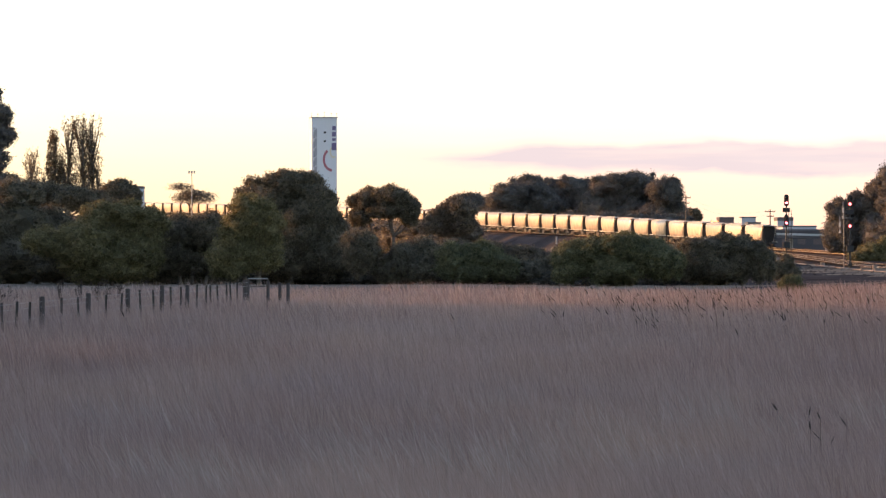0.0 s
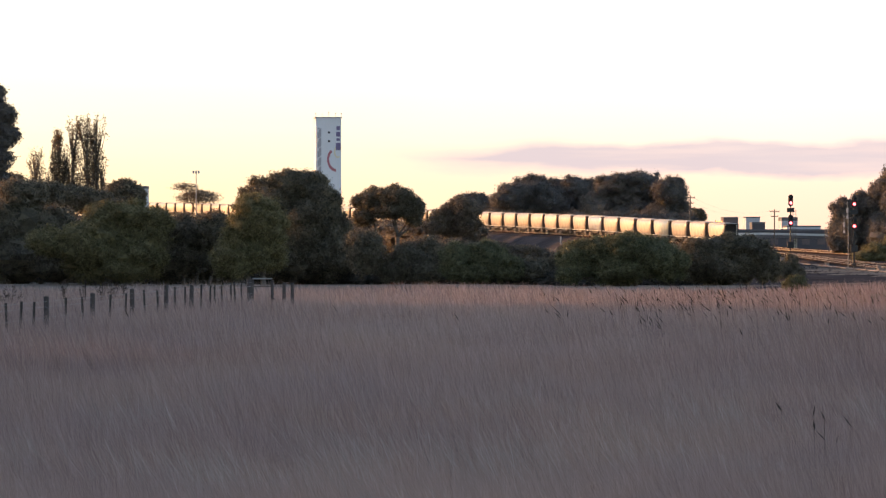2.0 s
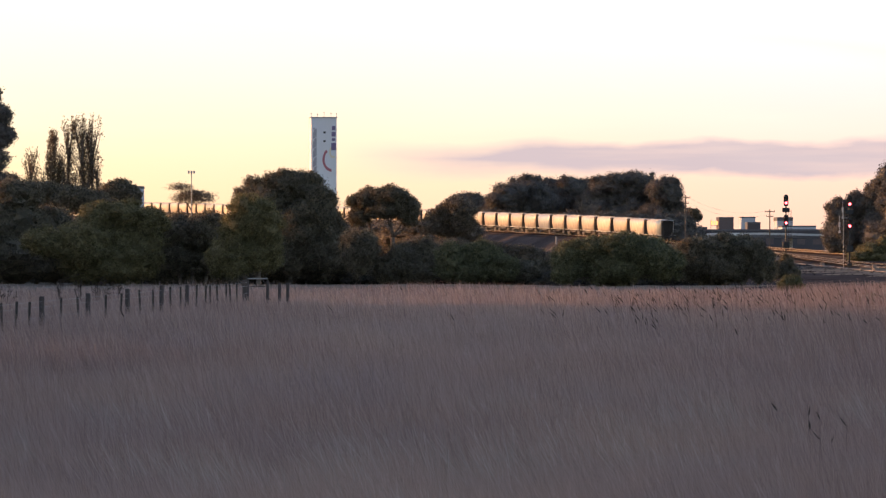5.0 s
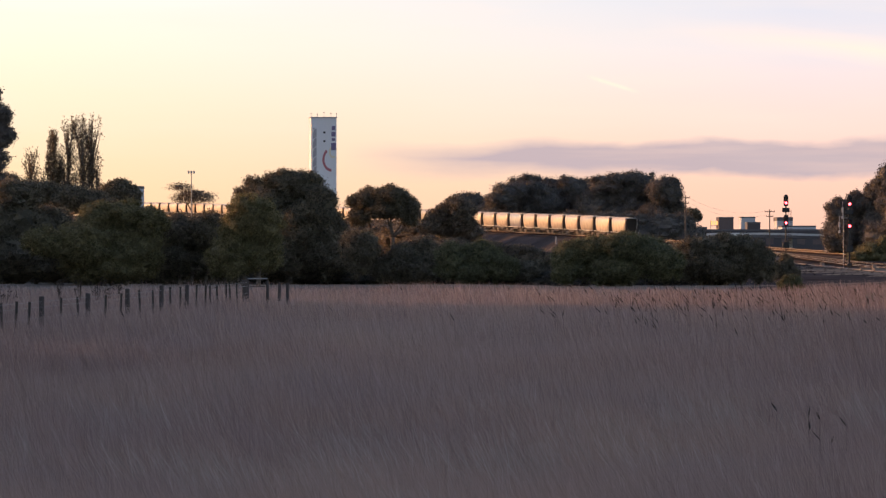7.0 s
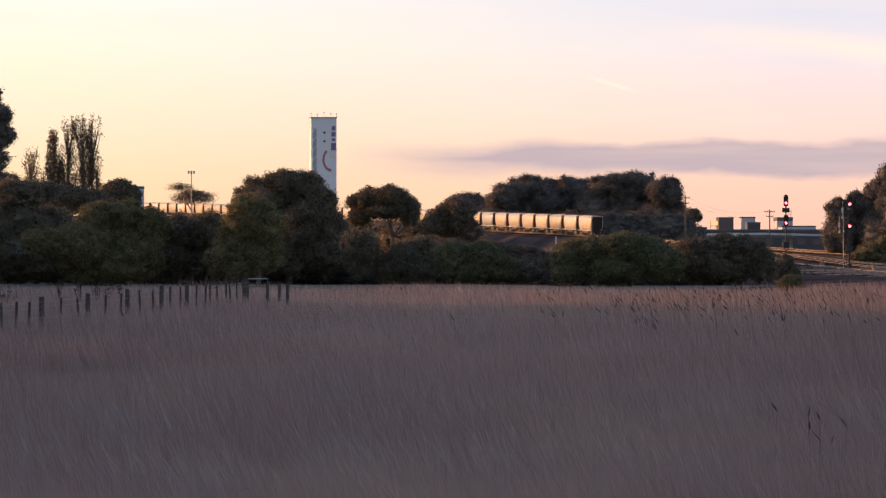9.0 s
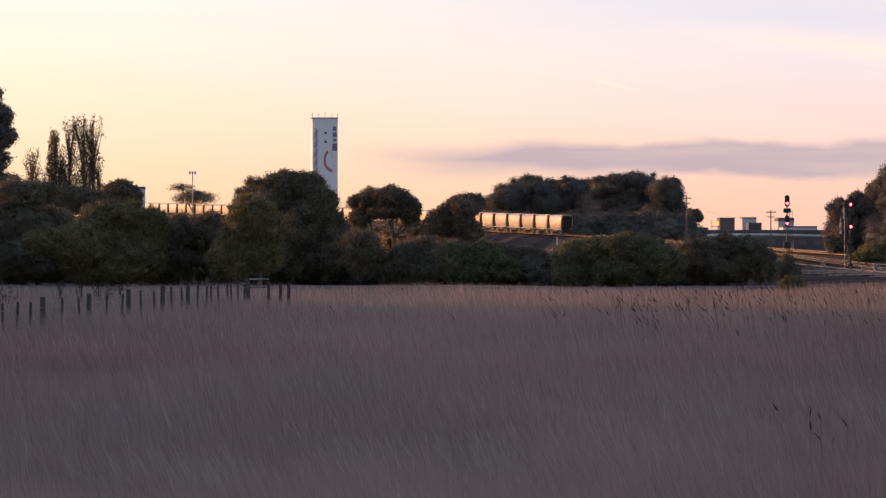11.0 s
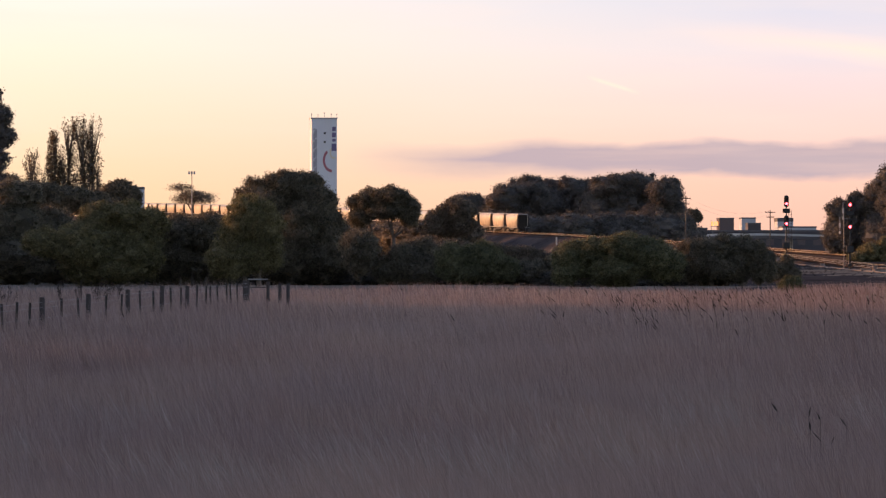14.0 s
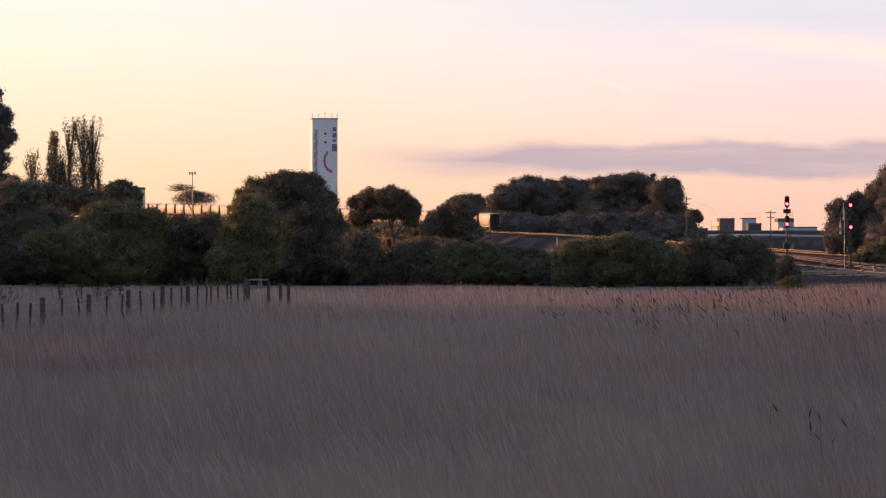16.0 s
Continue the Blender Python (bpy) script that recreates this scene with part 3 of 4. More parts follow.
# ---------------------------------------------------------------- signals
def signal(x, y, z, height, heads, label, ladder_side):
    thing = empty("railway_signal", pose(x, y, z), label, "railway signal", "signals beside the line")
    bm = bmesh.new()
    tube(bm, (0, 0, -0.3), (0, 0, height), 0.09, 0.07, 10)
    box(bm, 0, 0, 0.1, 0.5, 0.5, 0.25, 0.03)
    part("post", bm, BLACK, thing)
    for hz in heads:
        bm = bmesh.new()
        box(bm, 0, -0.12, hz, 0.52, 0.06, 0.78, 0.02)
        for s in (-1, 1):
            bmesh.ops.create_cone(bm, cap_ends=True, segments=16, radius1=0.26, radius2=0.26, depth=0.06, matrix=Matrix.Translation((0, -0.12, hz + s * 0.39)) @ Matrix.Rotation(math.pi / 2, 4, "X"))
        box(bm, 0, 0.06, hz, 0.36, 0.3, 0.9, 0.04)
        head = part("signal_head", bm, BLACK, thing, "black signal head showing red")
        for k, lz in enumerate((hz - 0.26, hz + 0.26)):
            bm = bmesh.new()
            bmesh.ops.create_cone(bm, cap_ends=False, segments=14, radius1=0.15, radius2=0.14, depth=0.28, matrix=Matrix.Translation((0, -0.28, lz)) @ Matrix.Rotation(math.pi / 2, 4, "X"))
            part("visor", bm, BLACK, head)
            bm = bmesh.new()
            bmesh.ops.create_uvsphere(bm, u_segments=12, v_segments=8, radius=0.15, matrix=Matrix.Translation((0, -0.19, lz)) @ Matrix.Diagonal((1, 0.5, 1, 1)))
            part("lens", bm, RED_LAMP if k == 0 else DARK_GLASS, head, "glowing red lens" if k == 0 else "dark unlit lens", smooth=True)
    bm = bmesh.new()
    box(bm, 0, -0.1, (heads[0] + heads[1]) / 2 + 0.05, 0.8, 0.12, 0.48, 0.02)
    part("marker_plate", bm, BLACK, thing)
    bm = bmesh.new()
    box(bm, 0, -0.05, 1.75, 0.75, 0.35, 0.7, 0.04)
    part("relay_box", bm, BLACK, thing)
    bm = bmesh.new()
    lx = 0.42 * ladder_side
    for dx in (-0.16, 0.16):
        tube(bm, (lx + dx, 0.15, 0), (lx + dx, 0.15, heads[-1] - 1.0), 0.025, 0.025, 5)
    for z2 in np.arange(0.3, heads[-1] - 1.0, 0.32):
        tube(bm, (lx - 0.16, 0.15, float(z2)), (lx + 0.16, 0.15, float(z2)), 0.015, 0.015, 4)
    part("ladder", bm, BLACK, thing)
    if ladder_side > 0:
        return thing
    bm = bmesh.new()
    tube(bm, (-0.62, 0.05, -0.3), (-0.62, 0.05, heads[1] - 0.6), 0.035, 0.035, 8)
    box(bm, -0.35, 0.05, heads[0] + 0.6, 0.6, 0.05, 0.05)
    part("side_post", bm, GALV, thing, "slim galvanised side post")
    for dx, hz in ((-0.72, heads[0] + 1.4), (-1.05, heads[0] - 0.1)):
        bm = bmesh.new()
        tube(bm, (dx, 0.0, hz - 0.9), (dx, 0.0, hz + 0.9), 0.03, 0.03, 6)
        box(bm, dx, -0.05, hz, 0.2, 0.16, 0.5, 0.03)
        box(bm, dx, -0.05, hz - 0.75, 0.22, 0.16, 0.3, 0.03)
        part("indicator", bm, CONCRETE, thing, "small pale indicator box")
    return thing


signal(37.31, 500, 0.93, 7.12, (4.39, 6.57), "tall black railway signal with two red lights", 1)
signal(42.45, 480, 0.54, 7.31, (4.36, 6.66), "tall railway signal with two red lights before dark trees", -1)

# ---------------------------------------------------------------- tower
def tower():
    d = 1900
    x, w = -49.01, 10.5
    top = 54.47
    thing = empty("tower", pose(x, d, 0, 0, 0, 6), "tall white cable works tower with faded lettering bands and roof aerials", "tower")
    bm = bmesh.new()
    box(bm, 0, w / 2, top / 2, w, w, top, 0.08)
    part("shaft", bm, TOWER_WHITE, thing)
    bm = bmesh.new()
    box(bm, 0, w / 2, top + 0.2, w + 0.6, w + 0.6, 0.5, 0.08)
    part("parapet", bm, TOWER_GREY, thing)
    for dx, h in ((-w / 2, 1.6), (-w * 0.25, 1.3), (0.1, 2.0), (w * 0.28, 1.6), (w / 2, 1.5)):
        bm = bmesh.new()
        tube(bm, (dx, 0.5, top + 0.4), (dx, 0.5, top + 0.4 + h), 0.09, 0.06, 5)
        box(bm, dx, 0.5, top + 0.3 + h, 0.45, 0.2, 0.35, 0.03)
        part("aerial", bm, TOWER_GREY, thing)
    bm = bmesh.new()
    box(bm, -w * 0.36, -0.05, top * 0.65, w * 0.14, 0.12, top * 0.55, 0)
    part("stair_recess", bm, TOWER_GREY, thing)
    for k in range(9):
        bm = bmesh.new()
        z = top - 4.5 - k * 3.9
        box(bm, -w * 0.36, -0.35, z, w * 0.17, 0.5, 0.25, 0.02, Matrix.Rotation(radians(-32), 4, "Y"))
        box(bm, -w * 0.43, -0.4, z - 0.9, w * 0.06, 0.4, 0.9, 0.02)
        part("stair_flight", bm, TOWER_WHITE, thing)
    for z in (top - 6.0, top - 9.6):
        bm = bmesh.new()
        box(bm, w * 0.02, -0.04, z, 0.9, 0.1, 0.8)
        part("window", bm, DARK_GLASS, thing)
    # faded sign: a broken ring and upright bars in its colours
    bm = bmesh.new()
    cz, cx, r = top - 17.2, w * 0.31, 4.6
    for a0, a1, rr in ((125, 268, 5.0),):
        pts = [(math.cos(radians(a)), math.sin(radians(a))) for a in np.linspace(a0, a1, 15)]
        for (c0, s0), (c1, s1) in zip(pts, pts[1:]):
            t = 1.15
            q = [(cx + rr * 0.78 * c0, cz + rr * s0), (cx + rr * 0.78 * c1, cz + rr * s1), (cx + (rr - t) * 0.78 * c1, cz + (rr - t) * s1), (cx + (rr - t) * 0.78 * c0, cz + (rr - t) * s0)]
            bm.faces.new([bm.verts.new((px, -0.06, pz)) for px, pz in q])
    part("sign_arc", bm, LOGO_RED, thing, "faded red arc")
    bm = bmesh.new()
    for k in range(10):
        a0, a1 = radians(20 + k * 28), radians(20 + (k + 1) * 28)
        q = [(cx + 0.6 + 1.7 * math.cos(a), cz + 3.2 + 2.6 * math.sin(a)) for a in (a0, a1)] + [(cx + 0.6 + 1.1 * math.cos(a), cz + 3.2 + 1.9 * math.sin(a)) for a in (a1, a0)]
        bm.faces.new([bm.verts.new((px, -0.065, pz)) for px, pz in q])
    part("sign_ring", bm, LOGO_YELLOW, thing, "pale yellow ring")
    for z, h, wd in ((top - 11.8, 3.8, 0.62), (top - 8.9, 1.4, 0.45), (top - 6.7, 2.4, 0.52), (top - 4.2, 2.2, 0.45)):
        bm = bmesh.new()
        box(bm, w * 0.38, -0.05, z, 2.0 * wd / 0.62, 0.07, h * 0.8, 0.02)
        part("sign_bar", bm, LOGO_PURPLE, thing, "faded purple bar")


tower()


# ---------------------------------------------------------------- buildings
def building(name, x, y, w, deep, h, wall, label, windows=0, base=0.0, roof_h=0.5):
    thing = empty(name, pose(x, y, base), label, "building", "distant works buildings")
    bm = bmesh.new()
    box(bm, 0, deep / 2, h / 2, w, deep, h, 0.05)
    part("wall", bm, wall, thing)
    bm = bmesh.new()
    box(bm, 0, deep / 2, h + roof_h / 2, w + 0.1, deep + 0.1, roof_h, 0.04)
    part("roof", bm, ROOFING, thing)
    for k in range(windows):
        bm = bmesh.new()
        box(bm, -w / 2 + w * (k + 0.5) / windows, -0.05, h * 0.55, w / windows * 0.5, 0.16, h * 0.35, 0.02)
        part("roller_door", bm, CLAD_BROWN, thing)
    return thing


building("warehouse", 91.36, 1350, 41.45, 60, 6.38, CLAD_GREY, "long low grey metal warehouse beyond the tracks", 9)
building("works_block", 92.48, 1500, 4.79, 15, 10.82, CLAD_BROWN, "dark brown square works block")
building("works_block", 119.6, 1800, 5.53, 15, 12.63, CLAD_PALE, "pale grey flat-roofed block in the haze")
building("works_block", 98.13, 1450, 4.1, 12, 8.96, CLAD_GREY, "blue-grey flat-roofed works block")
building("storage_shed", 141.41, 1900, 6.53, 20, 12.0, CLAD_PALE, "pale low storage shed", roof_h=1.5)
building("silo_building", -59.47, 900, 1.44, 6, 13.51, CLAD_PALE, "narrow pale building above the trees")


# ---------------------------------------------------------------- poles
def power_pole(x, y, top, label, arm=2.2):
    thing = empty("power_pole", pose(x, y, 0), label, "power pole", "power poles")
    bm = bmesh.new()
    tube(bm, (0, 0, -0.5), (0, 0, top), 0.2, 0.14, 8)
    part("pole", bm, BARK, thing)
    for dz, w in ((-0.6, arm), (-1.9, arm * 0.7)):
        bm = bmesh.new()
        box(bm, 0, -0.2, top + dz, w, 0.16, 0.2, 0.02)
        for s in (-1, -0.4, 0.4, 1):
            tube(bm, (s * w * 0.46, -0.2, top + dz + 0.1), (s * w * 0.46, -0.2, top + dz + 0.4), 0.06, 0.05, 6)
        part("crossarm", bm, BARK, thing)


power_pole(88.89, 1250, 11.96, "wooden power pole with two crossarms", 2.8)
power_pole(58.09, 1100, 14.25, "tall wooden power pole beside dark trees", 2.2)
for k, dz in enumerate((0.2, -0.9)):
    bm = bmesh.new()
    a, b = Vector((58.09, 1100, 13.84 + dz)), Vector((88.89, 1250, 11.65 + dz))
    pts = [a.lerp(b, i / 16) - Vector((0, 0, 2.2 * (1 - (2 * i / 16 - 1) ** 2))) for i in range(17)]
    for p, q in zip(pts, pts[1:]):
        tube(bm, p, q, 0.014, 0.014, 4)
    tagged(new("overhead_wire", mesh_of("overhead_wire", bm, BLACK)), "thin sagging overhead wire between poles", "wire", "overhead wires")


def mast():
    d = 1300
    thing = empty("lamp_mast", pose(-70.97, d, 0), "tall yard lighting mast with a lamp frame", "mast")
    top = 23.18
    bm = bmesh.new()
    tube(bm, (0, 0, -0.5), (0, 0, top), 0.25, 0.12, 8)
    part("pole", bm, GALV, thing)
    for s in (-1, 0, 1):
        bm = bmesh.new()
        box(bm, s * 0.75, -0.2, top - 0.3, 0.5, 0.3, 0.8, 0.04)
        part("lamp", bm, TOWER_GREY, thing)


mast()

# ---------------------------------------------------------------- fence
def fence():
    thing = empty("paddock_fence", pose(0, 0, 0), "old paddock fence of wooden posts and steel pickets", "fence")
    rng = random.Random(5)
    # the line runs away from the camera, a little towards the view axis; each post by its distance
    def at(d):
        return Vector((-17.85 + 0.051 * d, d, 0))
    wood = (115.5, 129.3, 139.2, 149.5, 159.1, 167.3)
    pickets = (112.0, 118.5, 121.8, 123.9, 126.4, 133.2, 137.3, 143.4, 147.4, 153.1, 156.8, 162.1, 165.2, 170.6, 173.7, 175.8, 178.7, 182.2, 184.0, 186.5)
    for s in sorted(wood + pickets):
        p = at(s)
        bm = bmesh.new()
        if s in wood:
            h = 1.39 + rng.uniform(-0.04, 0.05)
            tube(bm, (0, 0, -0.3), (rng.uniform(-0.03, 0.03), 0, h), 0.085, 0.075, 9)
            bmesh.ops.bevel(bm, geom=[e for e in bm.edges if min(v.co.z for v in e.verts) > 1.2], offset=0.015, segments=1, affect="EDGES")
            ob = part("wooden_post", bm, POST_WOOD, thing)
        else:
            lean, h = rng.uniform(-0.05, 0.05), 1.31 + rng.uniform(-0.04, 0.04)
            for k in range(3):
                turn = Matrix.Rotation(k * 2.094, 4, "Z")
                n0 = len(bm.verts)
                box(bm, 0, 0, 0, 0.045, 0.008, h + 0.3, 0, Matrix.Translation((0.02, 0, 0)))
                bm.verts.ensure_lookup_table()
                bmesh.ops.transform(bm, matrix=Matrix.Translation((lean * 0.5, 0, h / 2 - 0.15)) @ Matrix.Rotation(lean, 4, "Y") @ turn, verts=bm.verts[n0:])
            ob = part("steel_picket", bm, PICKET_STEEL, thing)
        ob.location = p
    for z in (0.5, 0.8, 1.1, 1.25):
        bm = bmesh.new()
        tube(bm, at(105) + Vector((0, 0, z)), at(191) + Vector((0, 0, z)), 0.004, 0.004, 4)
        part("wire", bm, WIRE, thing)


fence()


def gate():
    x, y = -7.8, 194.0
    thing = empty("field_gate", pose(x, y, 0), "small steel field gate between stout posts", "gate")
    for dx, top, r in ((-0.5, 1.34, 0.15), (0.42, 1.3, 0.07)):
        bm = bmesh.new()
        tube(bm, (dx, 0, -0.3), (dx, 0, top), r, r * 0.95, 9)
        part("gate_post", bm, POST_WOOD, thing)
    bm = bmesh.new()
    box(bm, 0.0, 0, 1.39, 0.84, 0.06, 0.06, 0.01)
    part("top_rail", bm, GALV, thing)
    for z in (1.05,):
        bm = bmesh.new()
        box(bm, 0.05, 0, z, 0.9, 0.025, 0.025, 0.005)
        part("rail", bm, PICKET_STEEL, thing)
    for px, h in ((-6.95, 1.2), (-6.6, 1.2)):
        post = empty("strainer_post", pose(px, 196, 0), "short weathered wooden fence post in grass", "fence post", "posts beyond the gate")
        bm = bmesh.new()
        tube(bm, (0, 0, -0.3), (0, 0, h), 0.08, 0.07, 9)
        part("post", bm, POST_WOOD, post)


gate()


# ---------------------------------------------------------------- beside the tracks
def concrete_post(x, y, z, h):
    thing = empty("marker_post", pose(x, y, z), "short white concrete marker post beside the line", "marker post")
    bm = bmesh.new()
    box(bm, 0, 0, h / 2 - 0.1, 0.32, 0.32, h + 0.2, 0.04)
    part("post", bm, CONCRETE, thing)
    bm = bmesh.new()
    box(bm, 0, 0, h + 0.03, 0.36, 0.36, 0.08, 0.02)
    part("cap", bm, CONCRETE, thing)


concrete_post(22.96, 930, 2.79, 1.3)


def cable_trough():
    q, ss = make_path([(48.26, 640, 0.1), (46.73, 580, 0.1), (43.97, 500, 0.1), (42.37, 440, 0.1), (42.05, 400, 0.1)])
    thing = empty("cable_trough", pose(0, 0, 0), "pale concrete cable trough laid beside the tracks", "cable trough")
    s = 2.0
    while s < ss[-1] - 4:
        bm = bmesh.new()
        ribbon(bm, q, ss, s, s + 7.4, 3.6, lambda c: [(-0.22, -0.2), (-0.22, 0.06), (0.22, 0.06), (0.22, -0.2)])
        part("trough_section", bm, TROUGH, thing)
        s += 7.7


cable_trough()
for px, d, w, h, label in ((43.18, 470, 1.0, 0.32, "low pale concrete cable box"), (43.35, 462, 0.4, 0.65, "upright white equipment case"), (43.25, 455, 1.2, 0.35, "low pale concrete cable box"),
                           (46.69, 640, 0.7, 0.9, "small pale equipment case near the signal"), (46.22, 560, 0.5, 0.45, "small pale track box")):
    thing = empty("trackside_box", pose(px, d, 0.0), label + " beside the line", "equipment box", "boxes beside the tracks")
    bm = bmesh.new()
    box(bm, 0, 0, h / 2, w, 0.6, h, 0.04)
    part("case", bm, TROUGH, thing)
    bm = bmesh.new()
    box(bm, 0, 0, h + 0.03, w + 0.08, 0.68, 0.06, 0.015)
    part("lid", bm, TROUGH, thing)
building("works_block", 71.53, 1300, 6.39, 20, 6.89, CLAD_BROWN, "dark low works block beside the trees")
building("works_block", 124.0, 1600, 11.79, 20, 8.4, CLAD_PALE, "pale low works block in the haze")


def roof_sign():
    d, x, z = 1420, 83.89, 7.96
    thing = empty("roof_sign", pose(x, d, z), "small lit orange roof sign on a frame", "sign")
    bm = bmesh.new()
    for dx in (-1.1, 1.1):
        tube(bm, (dx, 0.1, -z), (dx, 0.1, 2.0), 0.08, 0.08, 5)
    box(bm, 0, 0.1, 0.2, 2.6, 0.08, 0.12)
    part("frame", bm, UNDER, thing)
    for k in range(3):
        bm = bmesh.new()
        box(bm, -0.8 + 0.8 * k, 0, 1.1, 0.5, 0.1, 1.3, 0.03)
        part("sign_bar", bm, ORANGE_SIGN, thing)


roof_sign()


def viaduct():
    """A curved road deck with a pale parapet on piers."""
    pts = [(65.8, 1180, 3.77), (72.21, 1230, 4.86), (82.05, 1270, 5.4), (94.43, 1290, 5.28), (109.53, 1300, 4.98)]
    q, ss = make_path(pts)
    thing = empty("road_viaduct", pose(0, 0, 0), "grey curving road viaduct with a pale parapet", "viaduct", kind="structure")
    part("deck", ribbon(bmesh.new(), q, ss, 1, float(ss[-1]) - 2, 4, lambda c: [(-4, -1.1), (-4, -0.3), (4, -0.3), (4, -1.1)]), CLAD_GREY, thing)
    for side in (-4, 4):
        part("parapet", ribbon(bmesh.new(), q, ss, 1, float(ss[-1]) - 2, 4, lambda c: [(side - 0.12, -0.3), (side - 0.12, 0.3), (side + 0.12, 0.3), (side + 0.12, -0.3)]), CONCRETE, thing)
    for s in np.arange(8, ss[-1] - 6, 16):
        c = on_path(s, q, ss)
        bm = bmesh.new()
        box(bm, c.x, c.y, (c.z - 1) / 2 - 0.2, 0.9, 0.9, c.z - 0.6, 0.05)
        part("pier", bm, CONCRETE, thing)


viaduct()


def yard():
    """Dark gravel of the railway yard, lying just over the ground."""
    rng = np.random.default_rng(12)
    bm = bmesh.new()
    xs, ys = np.linspace(15, 165, 38), np.linspace(270, 830, 75)
    grid = [[bm.verts.new((x + 3 * math.sin(y * 0.05), y, 0.03 + 0.05 * math.sin(x * 0.9 + y * 0.31) + 0.04 * math.sin(x * 0.37 - y * 0.23))) for x in xs] for y in ys]
    for a, b in zip(grid, grid[1:]):
        for i in range(len(xs) - 1):
            bm.faces.new((a[i], a[i + 1], b[i + 1], b[i]))
    tagged(new("yard_ground", mesh_of("yard_ground", bm, YARD, True)), "dark stony ground of the railway yard", "ground", kind="structure")
    n = 5000
    p = np.stack([rng.uniform(28, 75, n), rng.uniform(390, 640, n), np.zeros(n)], 1)
    p[:, 2] = 0.05
    blobs = leaves([(x, y, z, 0.18, 0.18, 0.09) for x, y, z in p[:900]], 9000, 0.11, rng, 0)
    tagged(new("rubble", sheet("rubble", blobs, 3, YARD)), "scattered stones and dead weeds on dark ground", "rubble", kind="stuff")


yard()

# ---------------------------------------------------------------- trees and shrubs
HEDGE = "trees and shrubs along the field edge"
FAR = "dark trees beyond the railway"
tree("conifer", "tall dark conifer with a ragged outline", -32.67, 330, [(0.0, 13.44, 0.97, 0.89), (0.24, 12.02, 1.46, 1.13), (0.24, 10.4, 1.7, 1.13), (0.0, 8.78, 1.62, 1.05), (-0.16, 6.95, 1.86, 1.22)], LEAF_PINE, 21600, 0.207, 11, trunk=0.3, group=HEDGE)
tree("shrub", "dense dark green shrub mass behind the grass", -29.06, 318, [(-1.17, 4.07, 2.73, 2.34), (1.17, 3.29, 2.73, 2.15), (-0.78, 1.73, 3.12, 1.95), (1.95, 1.73, 2.93, 1.95), (-3.12, 3.29, 2.34, 2.73), (-0.39, 6.22, 1.95, 1.17)], LEAF_DARK, 54000, 0.148, 12, trunk=0.18, group=HEDGE, stems=3)
tree("shrub", "broad olive shrub with sunlit upper leaves", -22.38, 312, [(-0.96, 4.62, 1.46, 1.15), (0.77, 4.89, 1.61, 0.92), (2.49, 4.24, 1.46, 1.0), (-4.22, 2.9, 1.92, 1.15), (-1.92, 2.9, 2.3, 1.53), (1.15, 2.9, 2.68, 1.92), (-0.38, 1.56, 3.45, 1.53)], LEAF_OLIVE, 64800, 0.148, 13, trunk=0.18, group=HEDGE, stems=3)
tree("shrub", "dark green shrub below the passing train", -17.23, 316, [(-0.78, 3.48, 1.94, 1.4), (1.16, 3.68, 1.55, 1.32), (-1.55, 1.74, 2.33, 1.63), (1.55, 1.66, 2.33, 1.63)], LEAF_DARK, 35100, 0.148, 14, trunk=0.16, group=HEDGE, stems=3)
tree("broad_tree", "large dark rounded tree with a dense crown", -10.94, 325, [(-1.6, 6.01, 2.2, 1.6), (0.6, 6.57, 2.08, 1.44), (-0.2, 7.09, 1.6, 0.88), (2.39, 5.1, 1.52, 1.68), (0.4, 4.1, 3.19, 2.39), (2.99, 2.5, 1.8, 2.32), (0.0, 1.7, 3.59, 1.8)], LEAF_DARK, 81000, 0.163, 15, trunk=0.35, group=HEDGE)
tree("willow_like_shrub", "lighter olive shrub with drooping foliage", -12.82, 308, [(0.0, 4.98, 1.66, 1.21), (-0.76, 3.85, 1.29, 1.36), (0.95, 4.03, 1.29, 1.51), (-1.32, 1.77, 1.7, 1.44), (0.38, 2.33, 1.89, 1.51)], LEAF_OLIVE, 45900, 0.141, 16, trunk=0.2, group=HEDGE, stems=2, droop=0.8)
tree("umbrella_tree", "dark tree with a flat crown on forked limbs", -4.22, 330, [(-1.22, 5.82, 1.38, 1.05), (0.41, 6.06, 1.46, 0.89), (1.7, 5.33, 0.97, 0.89), (-1.78, 4.72, 0.89, 0.65), (0.2, 5.25, 1.46, 0.65), (1.86, 4.44, 0.65, 0.41)], LEAF_DARK, 35100, 0.148, 17, trunk=0.22, group=HEDGE, stems=2)
tree("broad_tree", "rounded grey-green tree before the embankment", 1.73, 880, [(1.2, 9.1, 3.5, 2.4), (-1.62, 7.44, 3.67, 2.38), (1.9, 6.68, 2.9, 2.0), (-3.78, 6.14, 2.59, 1.73), (0.0, 5.6, 4.32, 1.51)], LEAF_GREY, 22000, 0.42, 18, trunk=0.25, group=HEDGE, stems=2)
tree("shrub", "low dark shrub with brown seed tops", -1.7, 315, [(-0.97, 1.55, 1.32, 1.32), (0.58, 1.93, 1.16, 1.32), (-1.93, 0.97, 1.16, 1.01), (-3.87, 2.13, 1.55, 1.74), (0.19, 1.04, 1.55, 1.01)], LEAF_DARK, 29700, 0.141, 19, trunk=0.12, group=HEDGE, stems=3)
